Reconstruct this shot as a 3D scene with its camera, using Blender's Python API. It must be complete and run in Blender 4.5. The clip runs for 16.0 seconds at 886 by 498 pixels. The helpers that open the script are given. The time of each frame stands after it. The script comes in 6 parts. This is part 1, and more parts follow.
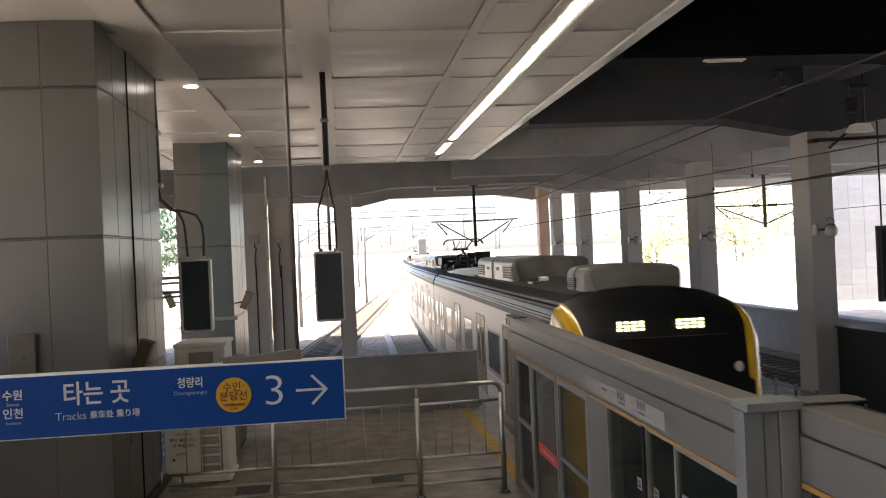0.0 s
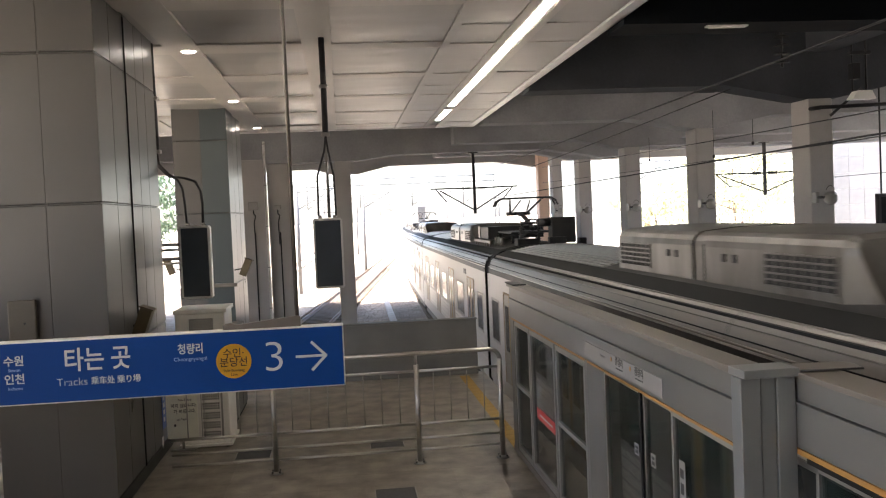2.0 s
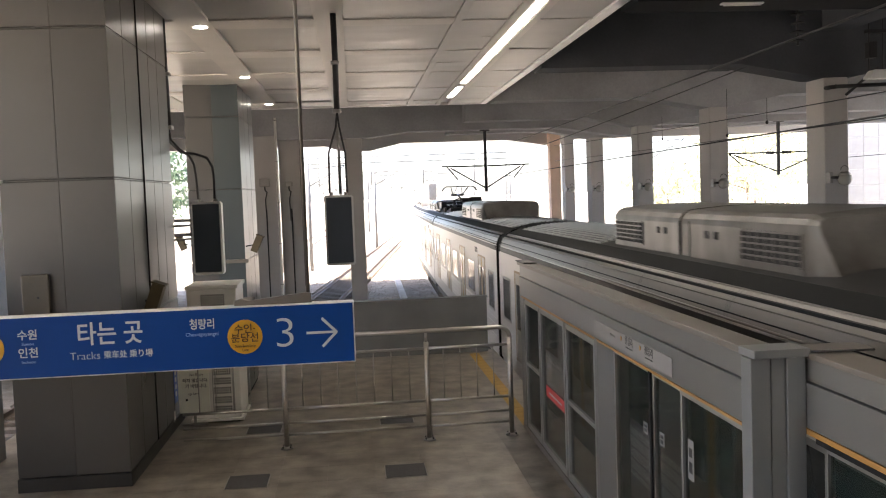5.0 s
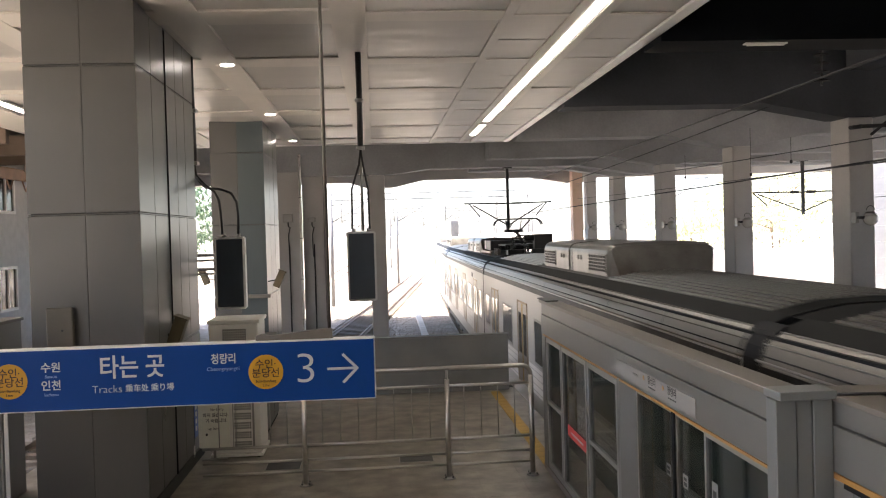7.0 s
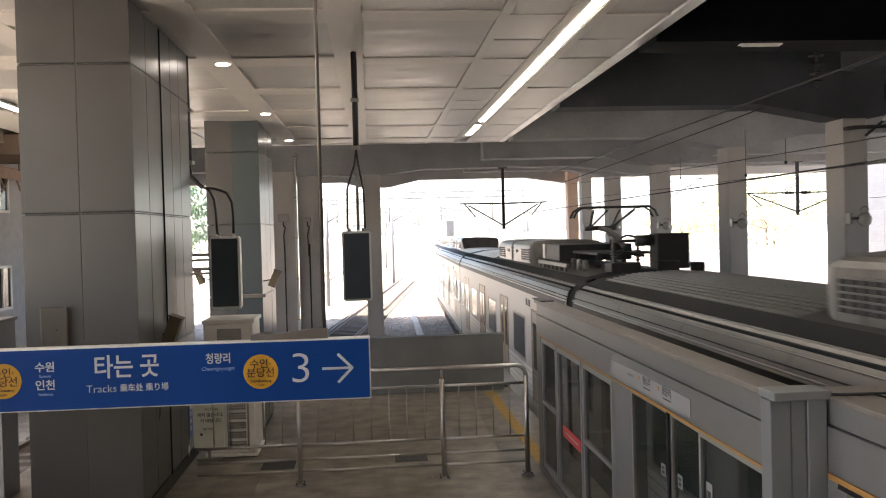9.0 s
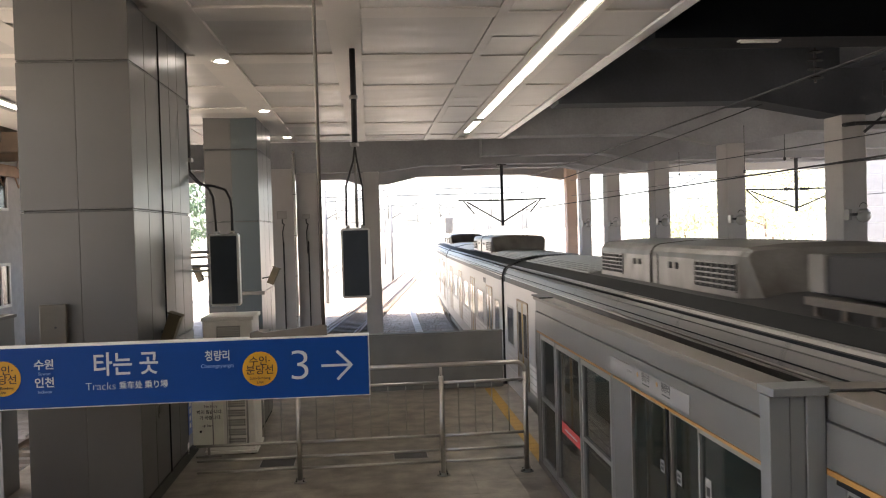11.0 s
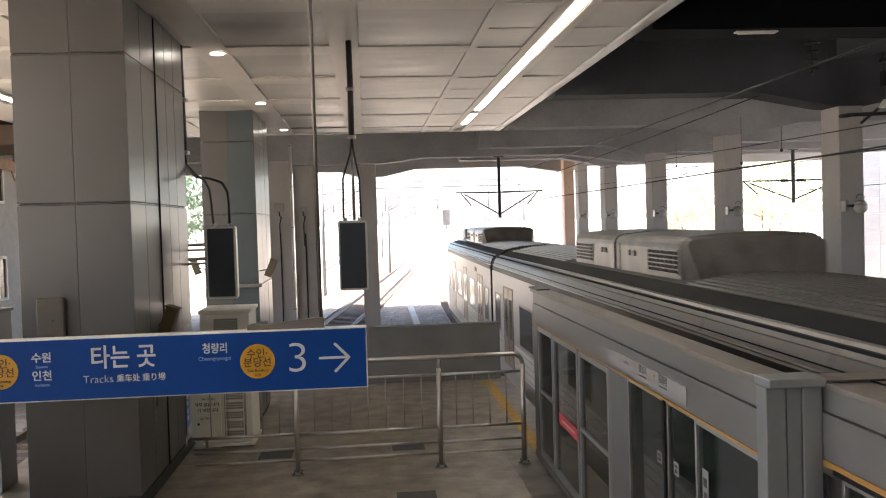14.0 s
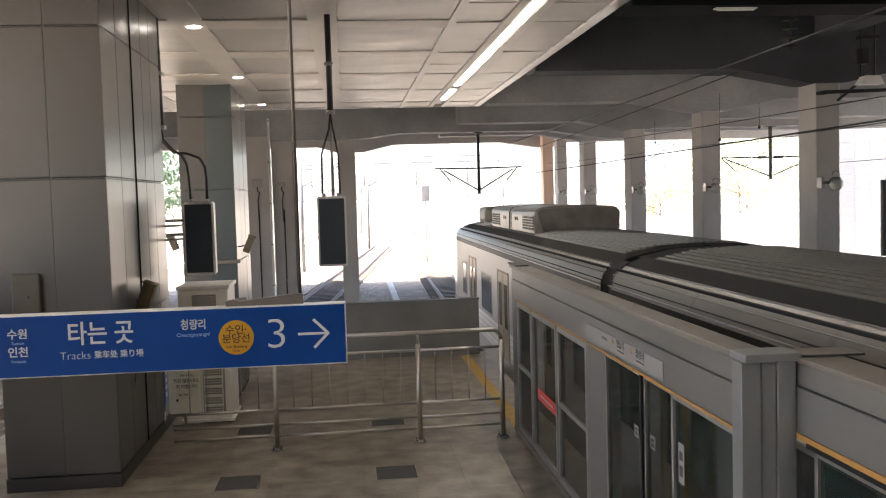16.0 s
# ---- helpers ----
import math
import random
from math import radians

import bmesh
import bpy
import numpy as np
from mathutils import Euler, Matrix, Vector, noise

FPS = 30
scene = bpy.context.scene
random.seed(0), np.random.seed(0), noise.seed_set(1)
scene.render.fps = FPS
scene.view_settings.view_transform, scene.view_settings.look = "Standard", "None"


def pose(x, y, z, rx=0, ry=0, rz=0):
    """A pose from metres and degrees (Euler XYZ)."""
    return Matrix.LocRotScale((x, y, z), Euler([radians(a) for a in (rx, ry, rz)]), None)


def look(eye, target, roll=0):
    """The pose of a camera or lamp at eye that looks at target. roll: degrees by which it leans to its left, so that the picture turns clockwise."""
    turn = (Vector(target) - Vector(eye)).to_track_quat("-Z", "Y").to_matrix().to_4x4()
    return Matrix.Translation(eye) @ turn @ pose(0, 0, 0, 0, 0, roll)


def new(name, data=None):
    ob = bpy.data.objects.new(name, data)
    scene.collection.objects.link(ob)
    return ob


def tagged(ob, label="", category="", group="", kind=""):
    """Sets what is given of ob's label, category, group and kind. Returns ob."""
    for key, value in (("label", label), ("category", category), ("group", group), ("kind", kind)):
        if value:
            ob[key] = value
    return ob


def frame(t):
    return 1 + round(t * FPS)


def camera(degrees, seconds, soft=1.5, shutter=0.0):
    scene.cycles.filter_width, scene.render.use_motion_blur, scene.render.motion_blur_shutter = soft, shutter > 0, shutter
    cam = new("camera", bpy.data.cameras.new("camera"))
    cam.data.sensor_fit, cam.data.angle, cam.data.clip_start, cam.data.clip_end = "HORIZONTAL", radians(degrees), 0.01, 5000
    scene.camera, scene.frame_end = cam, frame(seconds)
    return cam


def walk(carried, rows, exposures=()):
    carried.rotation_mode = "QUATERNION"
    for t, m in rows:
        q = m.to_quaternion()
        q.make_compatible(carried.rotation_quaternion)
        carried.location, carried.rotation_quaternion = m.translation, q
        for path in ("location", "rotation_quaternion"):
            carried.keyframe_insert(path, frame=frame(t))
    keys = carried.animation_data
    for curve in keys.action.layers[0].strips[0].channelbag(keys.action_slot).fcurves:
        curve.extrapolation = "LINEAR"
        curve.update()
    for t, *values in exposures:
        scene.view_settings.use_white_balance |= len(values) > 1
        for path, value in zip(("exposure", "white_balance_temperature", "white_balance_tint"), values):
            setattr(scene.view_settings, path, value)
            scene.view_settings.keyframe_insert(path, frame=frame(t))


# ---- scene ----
cam = camera(52.86, 16.0, soft=1.1, shutter=0.5)
# seconds, place, pitch + 90, roll, yaw
PATH = [
    (0.0, 0, 0, 3.45, 90.10, 2.57, -6.44),
    (0.5, 0, 0, 3.45, 90.01, 2.73, -6.48),
    (1.0, 0, 0, 3.45, 89.78, 2.72, -6.28),
    (1.5, 0, 0, 3.45, 88.85, 2.58, -6.33),
    (2.0, 0, 0, 3.45, 87.99, 2.47, -6.48),
    (2.5, 0, 0, 3.45, 87.22, 2.43, -6.56),
    (3.0, 0, 0, 3.45, 86.57, 2.28, -6.75),
    (3.5, 0, 0, 3.45, 86.61, 2.19, -6.63),
    (4.0, 0, 0, 3.45, 86.73, 2.12, -6.38),
    (4.2, 0, 0, 3.45, 86.53, 2.23, -6.17),
    (6.3, 0, 0, 3.45, 87.33, 1.61, -5.10),
    (6.5, 0, 0, 3.45, 87.98, 1.59, -4.95),
    (7.0, 0, 0, 3.45, 89.00, 1.62, -4.35),
    (7.5, 0, 0, 3.45, 88.95, 1.52, -4.45),
    (8.0, 0, 0, 3.45, 88.94, 1.53, -4.49),
    (8.5, 0, 0, 3.45, 89.00, 1.51, -4.64),
    (9.0, 0, 0, 3.45, 88.99, 1.51, -4.65),
    (11.5, 0, 0, 3.45, 88.60, 1.63, -4.71),
    (12.0, 0, 0, 3.45, 88.33, 1.63, -4.64),
    (12.5, 0, 0, 3.45, 88.17, 1.65, -4.68),
    (13.0, 0, 0, 3.45, 88.24, 1.72, -4.75),
    (13.5, 0, 0, 3.45, 88.29, 1.73, -4.86),
    (14.0, 0, 0, 3.45, 88.28, 1.73, -4.90),
    (14.5, 0, 0, 3.45, 88.04, 1.69, -4.96),
    (15.0, 0, 0, 3.45, 87.97, 1.76, -5.06),
    (15.5, 0, 0, 3.45, 87.19, 1.58, -5.34),
    (16.0, 0, 0, 3.45, 86.70, 1.63, -6.23),
]
walk(cam, [(t, pose(*p)) for t, *p in PATH], [(0.0, 2.72, 6850, 13), (0.5, 2.88, 6850, 13), (1.2, 3.04, 6850, 13), (15.0, 3.05, 6850, 13), (16.0, 3.13, 6850, 13)])

# ---------------------------------------------------------------- light
SUN_DIR = Vector((-0.42, -0.02, 0.95)).normalized()      # towards the sun
world = bpy.data.worlds.new("world")
scene.world = world
world.use_nodes = True
wn = world.node_tree.nodes
sky = wn.new("ShaderNodeTexSky")
sky.sky_type = "NISHITA"
sky.sun_disc = False
sky.sun_elevation = math.asin(SUN_DIR.z)
sky.sun_rotation = math.atan2(SUN_DIR.x, SUN_DIR.y)
sky.air_density, sky.dust_density, sky.ozone_density = 0.75, 2.5, 0.4
wn["Background"].inputs["Strength"].default_value = 0.15
world.node_tree.links.new(sky.outputs[0], wn["Background"].inputs["Color"])
sun = new("sun", bpy.data.lights.new("sun", "SUN"))
sun.data.energy, sun.data.angle, sun.data.color = 5.0, radians(0.6), (1.0, 0.95, 0.88)
sun.matrix_world = look((0, 0, 60), Vector((0, 0, 60)) - SUN_DIR)

# ---------------------------------------------------------------- materials


def material(name, colour, rough=0.6, metal=0.0, vary=0.12, scale=3.0, grain=40.0, bump=0.15, spec=0.5,
             stretch=(1, 1, 1), dirt=None, coat=0.0, wide=False, emit=None, per_object=0.0, dist=0.01):
    """A surface with two scales of variation, and bump."""
    m = bpy.data.materials.new(name)
    m.use_nodes = True
    nt = m.node_tree
    n, l = nt.nodes, nt.links
    b = n["Principled BSDF"]
    tc = n.new("ShaderNodeTexCoord")
    mp = n.new("ShaderNodeMapping")
    mp.inputs["Scale"].default_value = stretch
    if wide:
        # one pattern across many pieces
        geo = n.new("ShaderNodeNewGeometry")
        l.new(geo.outputs["Position"], mp.inputs["Vector"])
    else:
        l.new(tc.outputs["Object"], mp.inputs["Vector"])
    big, fine = n.new("ShaderNodeTexNoise"), n.new("ShaderNodeTexNoise")
    big.inputs["Scale"].default_value, big.inputs["Detail"].default_value = scale, 4
    fine.inputs["Scale"].default_value, fine.inputs["Detail"].default_value = grain, 3
    l.new(mp.outputs[0], big.inputs["Vector"])
    l.new(mp.outputs[0], fine.inputs["Vector"])
    mix = n.new("ShaderNodeMix")
    mix.data_type = "RGBA"
    lo = [c * (1 - vary) for c in colour]
    hi = [min(1, c * (1 + vary)) for c in colour]
    if dirt:
        lo = dirt
    mix.inputs["A"].default_value, mix.inputs["B"].default_value = (*lo, 1), (*hi, 1)
    ramp = n.new("ShaderNodeMapRange")
    ramp.inputs["From Min"].default_value, ramp.inputs["From Max"].default_value = 0.3, 0.7
    l.new(big.outputs["Fac"], ramp.inputs["Value"])
    l.new(ramp.outputs[0], mix.inputs["Factor"])
    mul = n.new("ShaderNodeMix")
    mul.data_type, mul.blend_type = "RGBA", "MULTIPLY"
    mul.inputs["Factor"].default_value = min(1.0, vary * 2.5)
    l.new(mix.outputs["Result"], mul.inputs["A"])
    l.new(fine.outputs["Color"], mul.inputs["B"])
    bw = n.new("ShaderNodeMapRange")
    bw.inputs["To Min"].default_value, bw.inputs["To Max"].default_value = 0.75, 1.2
    l.new(fine.outputs["Fac"], bw.inputs["Value"])
    l.new(bw.outputs[0], mul.inputs["B"])
    last = mul.outputs["Result"]
    if per_object:
        oi = n.new("ShaderNodeObjectInfo")
        pr = n.new("ShaderNodeMapRange")
        pr.inputs["To Min"].default_value, pr.inputs["To Max"].default_value = 1 - per_object, 1 + per_object
        l.new(oi.outputs["Random"], pr.inputs["Value"])
        pm = n.new("ShaderNodeMix")
        pm.data_type, pm.blend_type = "RGBA", "MULTIPLY"
        pm.inputs["Factor"].default_value = 1
        l.new(last, pm.inputs["A"])
        l.new(pr.outputs[0], pm.inputs["B"])
        last = pm.outputs["Result"]
    l.new(last, b.inputs["Base Color"])
    rr = n.new("ShaderNodeMapRange")
    rr.inputs["To Min"].default_value, rr.inputs["To Max"].default_value = max(0.03, rough - 0.08), min(1, rough + 0.08)
    l.new(big.outputs["Fac"], rr.inputs["Value"])
    l.new(rr.outputs[0], b.inputs["Roughness"])
    b.inputs["Metallic"].default_value = metal
    b.inputs["Specular IOR Level"].default_value = spec
    b.inputs["Coat Weight"].default_value = coat
    if bump:
        bp = n.new("ShaderNodeBump")
        bp.inputs["Strength"].default_value, bp.inputs["Distance"].default_value = bump, dist
        l.new(fine.outputs["Fac"], bp.inputs["Height"])
        l.new(bp.outputs[0], b.inputs["Normal"])
    if emit:
        b.inputs["Emission Color"].default_value, b.inputs["Emission Strength"].default_value = (*emit[0], 1), emit[1]
    return m


def wavy(m, scale, strength, dist=0.03, stretch=(1, 1, 1)):
    """Adds slow dents to a sheet material."""
    n, l = m.node_tree.nodes, m.node_tree.links
    tc, mp, no, bp = (n.new("ShaderNodeTexCoord"), n.new("ShaderNodeMapping"), n.new("ShaderNodeTexNoise"), n.new("ShaderNodeBump"))
    mp.inputs["Scale"].default_value = stretch
    no.inputs["Scale"].default_value, no.inputs["Detail"].default_value = scale, 1
    bp.inputs["Strength"].default_value, bp.inputs["Distance"].default_value = strength, dist
    l.new(tc.outputs["Object"], mp.inputs[0])
    l.new(mp.outputs[0], no.inputs["Vector"])
    l.new(no.outputs["Fac"], bp.inputs["Height"])
    l.new(bp.outputs[0], n["Principled BSDF"].inputs["Normal"])
    return m


def glass(name, colour, rough=0.03, alpha=0.45, spec=0.5):
    """Dark tinted pane: a see-through share and a glossy coat."""
    m = bpy.data.materials.new(name)
    m.use_nodes = True
    n, l = m.node_tree.nodes, m.node_tree.links
    b = n["Principled BSDF"]
    b.inputs["Base Color"].default_value = (*colour, 1)
    b.inputs["Roughness"].default_value = rough
    b.inputs["Alpha"].default_value = alpha
    b.inputs["Specular IOR Level"].default_value = spec
    no = n.new("ShaderNodeTexNoise")
    no.inputs["Scale"].default_value = 2.0
    mr = n.new("ShaderNodeMapRange")
    mr.inputs["To Min"].default_value, mr.inputs["To Max"].default_value = rough, rough + 0.06
    l.new(no.outputs["Fac"], mr.inputs["Value"])
    l.new(mr.outputs[0], b.inputs["Roughness"])
    return m


M = {
    "floor": material("terrazzo_floor", (0.235, 0.205, 0.165), 0.36, vary=0.30, scale=2.6, grain=30, bump=0.06, dirt=(0.088, 0.074, 0.056), wide=True, per_object=0.07),
    "mat": material("dark_mat", (0.05, 0.05, 0.052), 0.7, grain=200, bump=0.4),
    "yellow_tile": material("yellow_tactile", (0.42, 0.26, 0.05), 0.6, vary=0.18, scale=4, grain=60),
    "concrete": material("grey_concrete", (0.36, 0.34, 0.32), 0.85, vary=0.16, scale=0.8, grain=25, bump=0.25),
    # the next two hold the shade under the canopy in their dark base colours
    "concrete_dark": material("shaded_concrete", (0.078, 0.084, 0.092), 0.9, spec=0.15, vary=0.22, scale=0.6, grain=18, bump=0.25),
    "slab": material("shaded_slab", (0.0078, 0.0098, 0.0122), 0.95, spec=0.08, vary=0.3, scale=0.4, grain=10, bump=0.2),
    "concrete_warm": material("painted_concrete", (0.435, 0.415, 0.395), 0.8, vary=0.1, scale=0.7, grain=30, bump=0.15),
    # ochre tone stands in for sunlight on the portal column
    "concrete_lit": material("sunlit_ochre_concrete", (0.62, 0.44, 0.33), 0.85, vary=0.1, scale=0.7),
    "wall_low": material("dark_low_wall", (0.16, 0.16, 0.148), 0.75, vary=0.15, scale=1.2, grain=40),
    "panel": material("pillar_panel", (0.096, 0.094, 0.090), 0.31, metal=0.36, vary=0.05, scale=0.8, grain=90, bump=0.0, per_object=0.05),
    "panel_blue": material("pillar_panel_blue_grey", (0.062, 0.077, 0.081), 0.32, metal=0.2, vary=0.06, scale=0.8, grain=90, bump=0.0, per_object=0.04),
    "seam": material("black_seam", (0.02, 0.02, 0.02), 0.9),
    "skirting": material("dark_skirting", (0.028, 0.026, 0.024), 0.5),
    "ceiling": wavy(material("ceiling_sheet", (0.47, 0.452, 0.42), 0.42, metal=0.28, vary=0.07, scale=0.7, grain=60, bump=0.0), 0.9, 0.45, 0.06, (0.9, 1.5, 1)),
    "ceiling_strip": material("ceiling_strip", (0.56, 0.53, 0.485), 0.5, metal=0.1, vary=0.06, scale=0.8, grain=60, bump=0.03),
    "fascia": material("ceiling_fascia", (0.80, 0.79, 0.77), 0.4, metal=0.3, vary=0.1, scale=2),
    "steel": material("brushed_steel", (0.48, 0.46, 0.425), 0.36, metal=1.0, vary=0.1, scale=4, grain=160, bump=0.03),
    "steel_dull": material("dull_steel", (0.34, 0.33, 0.31), 0.45, metal=0.9, vary=0.15, scale=4, grain=120, bump=0.05),
    "rod_dark": material("bronze_rod", (0.12, 0.105, 0.09), 0.45, metal=0.6, vary=0.1),
    "dark_metal": material("dark_metal", (0.027, 0.027, 0.028), 0.5, metal=0.4, vary=0.2),
    "black": material("black_rubber", (0.012, 0.012, 0.013), 0.8, spec=0.2, vary=0.2),
    "cable": material("black_cable", (0.018, 0.018, 0.02), 0.5),
    "white_paint": material("white_enamel", (0.82, 0.80, 0.75), 0.45, vary=0.06, scale=2, grain=70, bump=0.04),
    "speaker_frame": material("speaker_frame", (0.66, 0.66, 0.64), 0.45, vary=0.05),
    "speaker_cloth": material("speaker_cloth", (0.045, 0.058, 0.075), 0.75, vary=0.1, scale=3, grain=250, bump=0.3),
    "sign_blue": material("sign_blue", (0.002, 0.045, 0.215), 0.5, vary=0.05, scale=1.5, grain=90, bump=0.0, spec=0.2),
    "sign_white": material("sign_white", (0.55, 0.56, 0.57), 0.45, vary=0.02, bump=0.0),
    "sign_orange": material("sign_orange", (0.56, 0.29, 0.02), 0.45, vary=0.03, bump=0.0),
    "sign_dark": material("sign_dark", (0.05, 0.025, 0.012), 0.5, vary=0.03, bump=0.0),
    "sign_pale_blue": material("sign_pale_blue", (0.22, 0.33, 0.62), 0.45, vary=0.03, bump=0.0),
    "psd": material("screen_door_grey", (0.190, 0.187, 0.177), 0.38, metal=0.45, vary=0.06, scale=1.2, grain=120, bump=0.02),
    "psd_frame": material("screen_door_aluminium", (0.30, 0.30, 0.29), 0.38, metal=0.5, vary=0.06, scale=2, grain=120, bump=0.02),
    "psd_light": material("screen_door_cap", (0.168, 0.150, 0.130), 0.45, metal=0.2, vary=0.10, scale=1.5, grain=80, bump=0.04),
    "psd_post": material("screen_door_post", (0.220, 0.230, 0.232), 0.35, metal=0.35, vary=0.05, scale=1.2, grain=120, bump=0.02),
    "psd_glass": glass("screen_door_glass", (0.008, 0.018, 0.016), 0.03, 0.42),
    "psd_orange": material("orange_stripe", (0.38, 0.19, 0.05), 0.45, vary=0.06),
    "red_sign": material("red_notice", (0.62, 0.05, 0.05), 0.4, vary=0.08),
    "label_plate": material("label_plate", (0.228, 0.22, 0.208), 0.5, vary=0.05),
    "ink": material("dark_ink", (0.018, 0.016, 0.016), 0.6, bump=0.0),
    "box_brown": material("camera_box", (0.085, 0.066, 0.034), 0.5, vary=0.15),
    "box_tan": material("beige_board", (0.075, 0.064, 0.046), 0.55, vary=0.1),
    "blue_sheet": material("blue_notice", (0.03, 0.09, 0.40), 0.4, vary=0.1),
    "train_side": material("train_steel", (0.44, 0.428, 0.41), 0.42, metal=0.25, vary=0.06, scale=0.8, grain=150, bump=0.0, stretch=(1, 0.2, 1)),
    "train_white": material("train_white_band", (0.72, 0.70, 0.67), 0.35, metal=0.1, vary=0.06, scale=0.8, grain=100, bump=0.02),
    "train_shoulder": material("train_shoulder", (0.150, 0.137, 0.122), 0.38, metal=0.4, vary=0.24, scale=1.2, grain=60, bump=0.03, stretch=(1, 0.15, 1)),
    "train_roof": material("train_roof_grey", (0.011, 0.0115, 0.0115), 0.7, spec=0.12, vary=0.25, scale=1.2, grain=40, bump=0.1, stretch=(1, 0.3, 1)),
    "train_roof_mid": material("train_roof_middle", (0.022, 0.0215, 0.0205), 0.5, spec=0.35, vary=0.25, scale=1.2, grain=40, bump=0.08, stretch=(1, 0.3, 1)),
    "door_frame": material("door_frame_bronze", (0.22, 0.15, 0.075), 0.45, metal=0.3, vary=0.12),
    "train_rib": material("train_roof_rib", (0.086, 0.079, 0.070), 0.36, metal=0.4, vary=0.2, scale=1.5, grain=60, bump=0.05),
    "ac": material("air_conditioner_steel", (0.138, 0.132, 0.122), 0.34, metal=0.15, vary=0.28, scale=1.6, grain=30, bump=0.05, stretch=(1.0, 1.8, 0.7), dirt=(0.066, 0.058, 0.048)),
    "ac_dark": material("air_conditioner_inside", (0.02, 0.02, 0.02), 0.8),
    "train_window": glass("train_window", (0.055, 0.058, 0.055), 0.08, 0.95, 0.4),
    "train_door": material("train_door", (0.26, 0.23, 0.185), 0.36, metal=0.5, vary=0.08, scale=1.0, grain=100, bump=0.02),
    "door_edge": material("door_edge_ochre", (0.34, 0.21, 0.05), 0.5, vary=0.1),
    "cab_yellow": material("cab_yellow", (0.80, 0.47, 0.02), 0.22, vary=0.04, scale=1, bump=0.0, coat=0.6),
    "cab_black": material("cab_black", (0.008, 0.008, 0.009), 0.4, spec=0.25, vary=0.1, bump=0.0, coat=0.05),
    "cab_grey": material("cab_unit_grey", (0.17, 0.165, 0.15), 0.45, metal=0.3, vary=0.1),
    "led_amber": material("display_glow", (0.1, 0.1, 0.04), 0.5, bump=0.0, emit=((0.90, 0.95, 0.42), 0.6)),
    "lamp_white": material("headlamp_glow", (0.30, 0.30, 0.29), 0.2, bump=0.0, emit=((1.0, 0.97, 0.9), 0.008)),
    "tube": material("tube_glow", (0.8, 0.8, 0.8), 0.4, bump=0.0, emit=((1.0, 0.95, 0.86), 2.8)),
    "downlight": material("downlight_glow", (0.8, 0.8, 0.8), 0.4, bump=0.0, emit=((1.0, 0.95, 0.88), 5.0)),
    "notice_sheet": material("pale_notice", (0.80, 0.80, 0.70), 0.5, vary=0.08),
    # lighter beam colour with the portal's haze put into it
    "concrete_mid": material("hazed_concrete", (0.30, 0.302, 0.306), 0.9, vary=0.22, scale=0.6, grain=18, bump=0.25),
    "insulator": material("porcelain", (0.03, 0.026, 0.024), 0.3, vary=0.05),
    "globe": glass("lamp_globe", (0.55, 0.53, 0.48), 0.12, 0.8),
    "ballast": material("ballast", (0.335, 0.298, 0.252), 0.95, vary=0.3, scale=1.5, grain=9, bump=1.0, dist=0.06),
    "stone": material("ballast_stone", (0.33, 0.285, 0.235), 0.9, vary=0.25, scale=3, grain=20, bump=0.3),
    "rail": material("rail_steel", (0.14, 0.10, 0.075), 0.65, metal=0.1, vary=0.2, scale=3),
    "sleeper": material("concrete_sleeper", (0.165, 0.138, 0.112), 0.9, vary=0.15),
    "trough": material("cable_trough", (0.62, 0.60, 0.57), 0.85, vary=0.1, per_object=0.08),
    "tile_wall": material("pale_wall_tile", (0.30, 0.295, 0.288), 0.4, vary=0.06, per_object=0.06),
    "roof_brown": material("brown_roof_steel", (0.12, 0.085, 0.06), 0.7, vary=0.25, scale=1.5, grain=30, bump=0.1),
    "eave_orange": material("primer_eave", (0.36, 0.22, 0.14), 0.7, vary=0.2, scale=2),
    "seam_grey": material("grey_joint", (0.075, 0.072, 0.066), 0.5, metal=0.3),
    "mast": material("mast_grey", (0.13, 0.13, 0.135), 0.6, metal=0.4, vary=0.15),
    "wall_light": material("light_render", (0.55, 0.53, 0.52), 0.85, vary=0.08),
    "bark": material("bark", (0.16, 0.12, 0.09), 0.95, vary=0.25, grain=30, bump=0.6),
    "leaf": material("foliage", (0.54, 0.55, 0.36), 0.7, vary=0.35, scale=1.2, grain=6, bump=0.0, per_object=0.0),
    "leaf_far": material("foliage_far", (0.10, 0.15, 0.09), 0.8, vary=0.35, scale=0.8, grain=5, bump=0.0),
}

# ---------------------------------------------------------------- mesh helpers


def box(bm, x0, x1, y0, y1, z0, z1, bev=0.0, mi=0):
    vs = [bm.verts.new((x, y, z)) for z in (z0, z1) for y in (y0, y1) for x in (x0, x1)]
    fs = [bm.faces.new([vs[i] for i in q]) for q in ((0, 2, 3, 1), (4, 5, 7, 6), (0, 1, 5, 4), (2, 6, 7, 3), (0, 4, 6, 2), (1, 3, 7, 5))]
    for fc in fs:
        fc.material_index = mi
    if bev:
        es = list({e for fc in fs for e in fc.edges})
        bmesh.ops.bevel(bm, geom=es, offset=bev, segments=2, affect="EDGES", profile=0.5)
    return bm


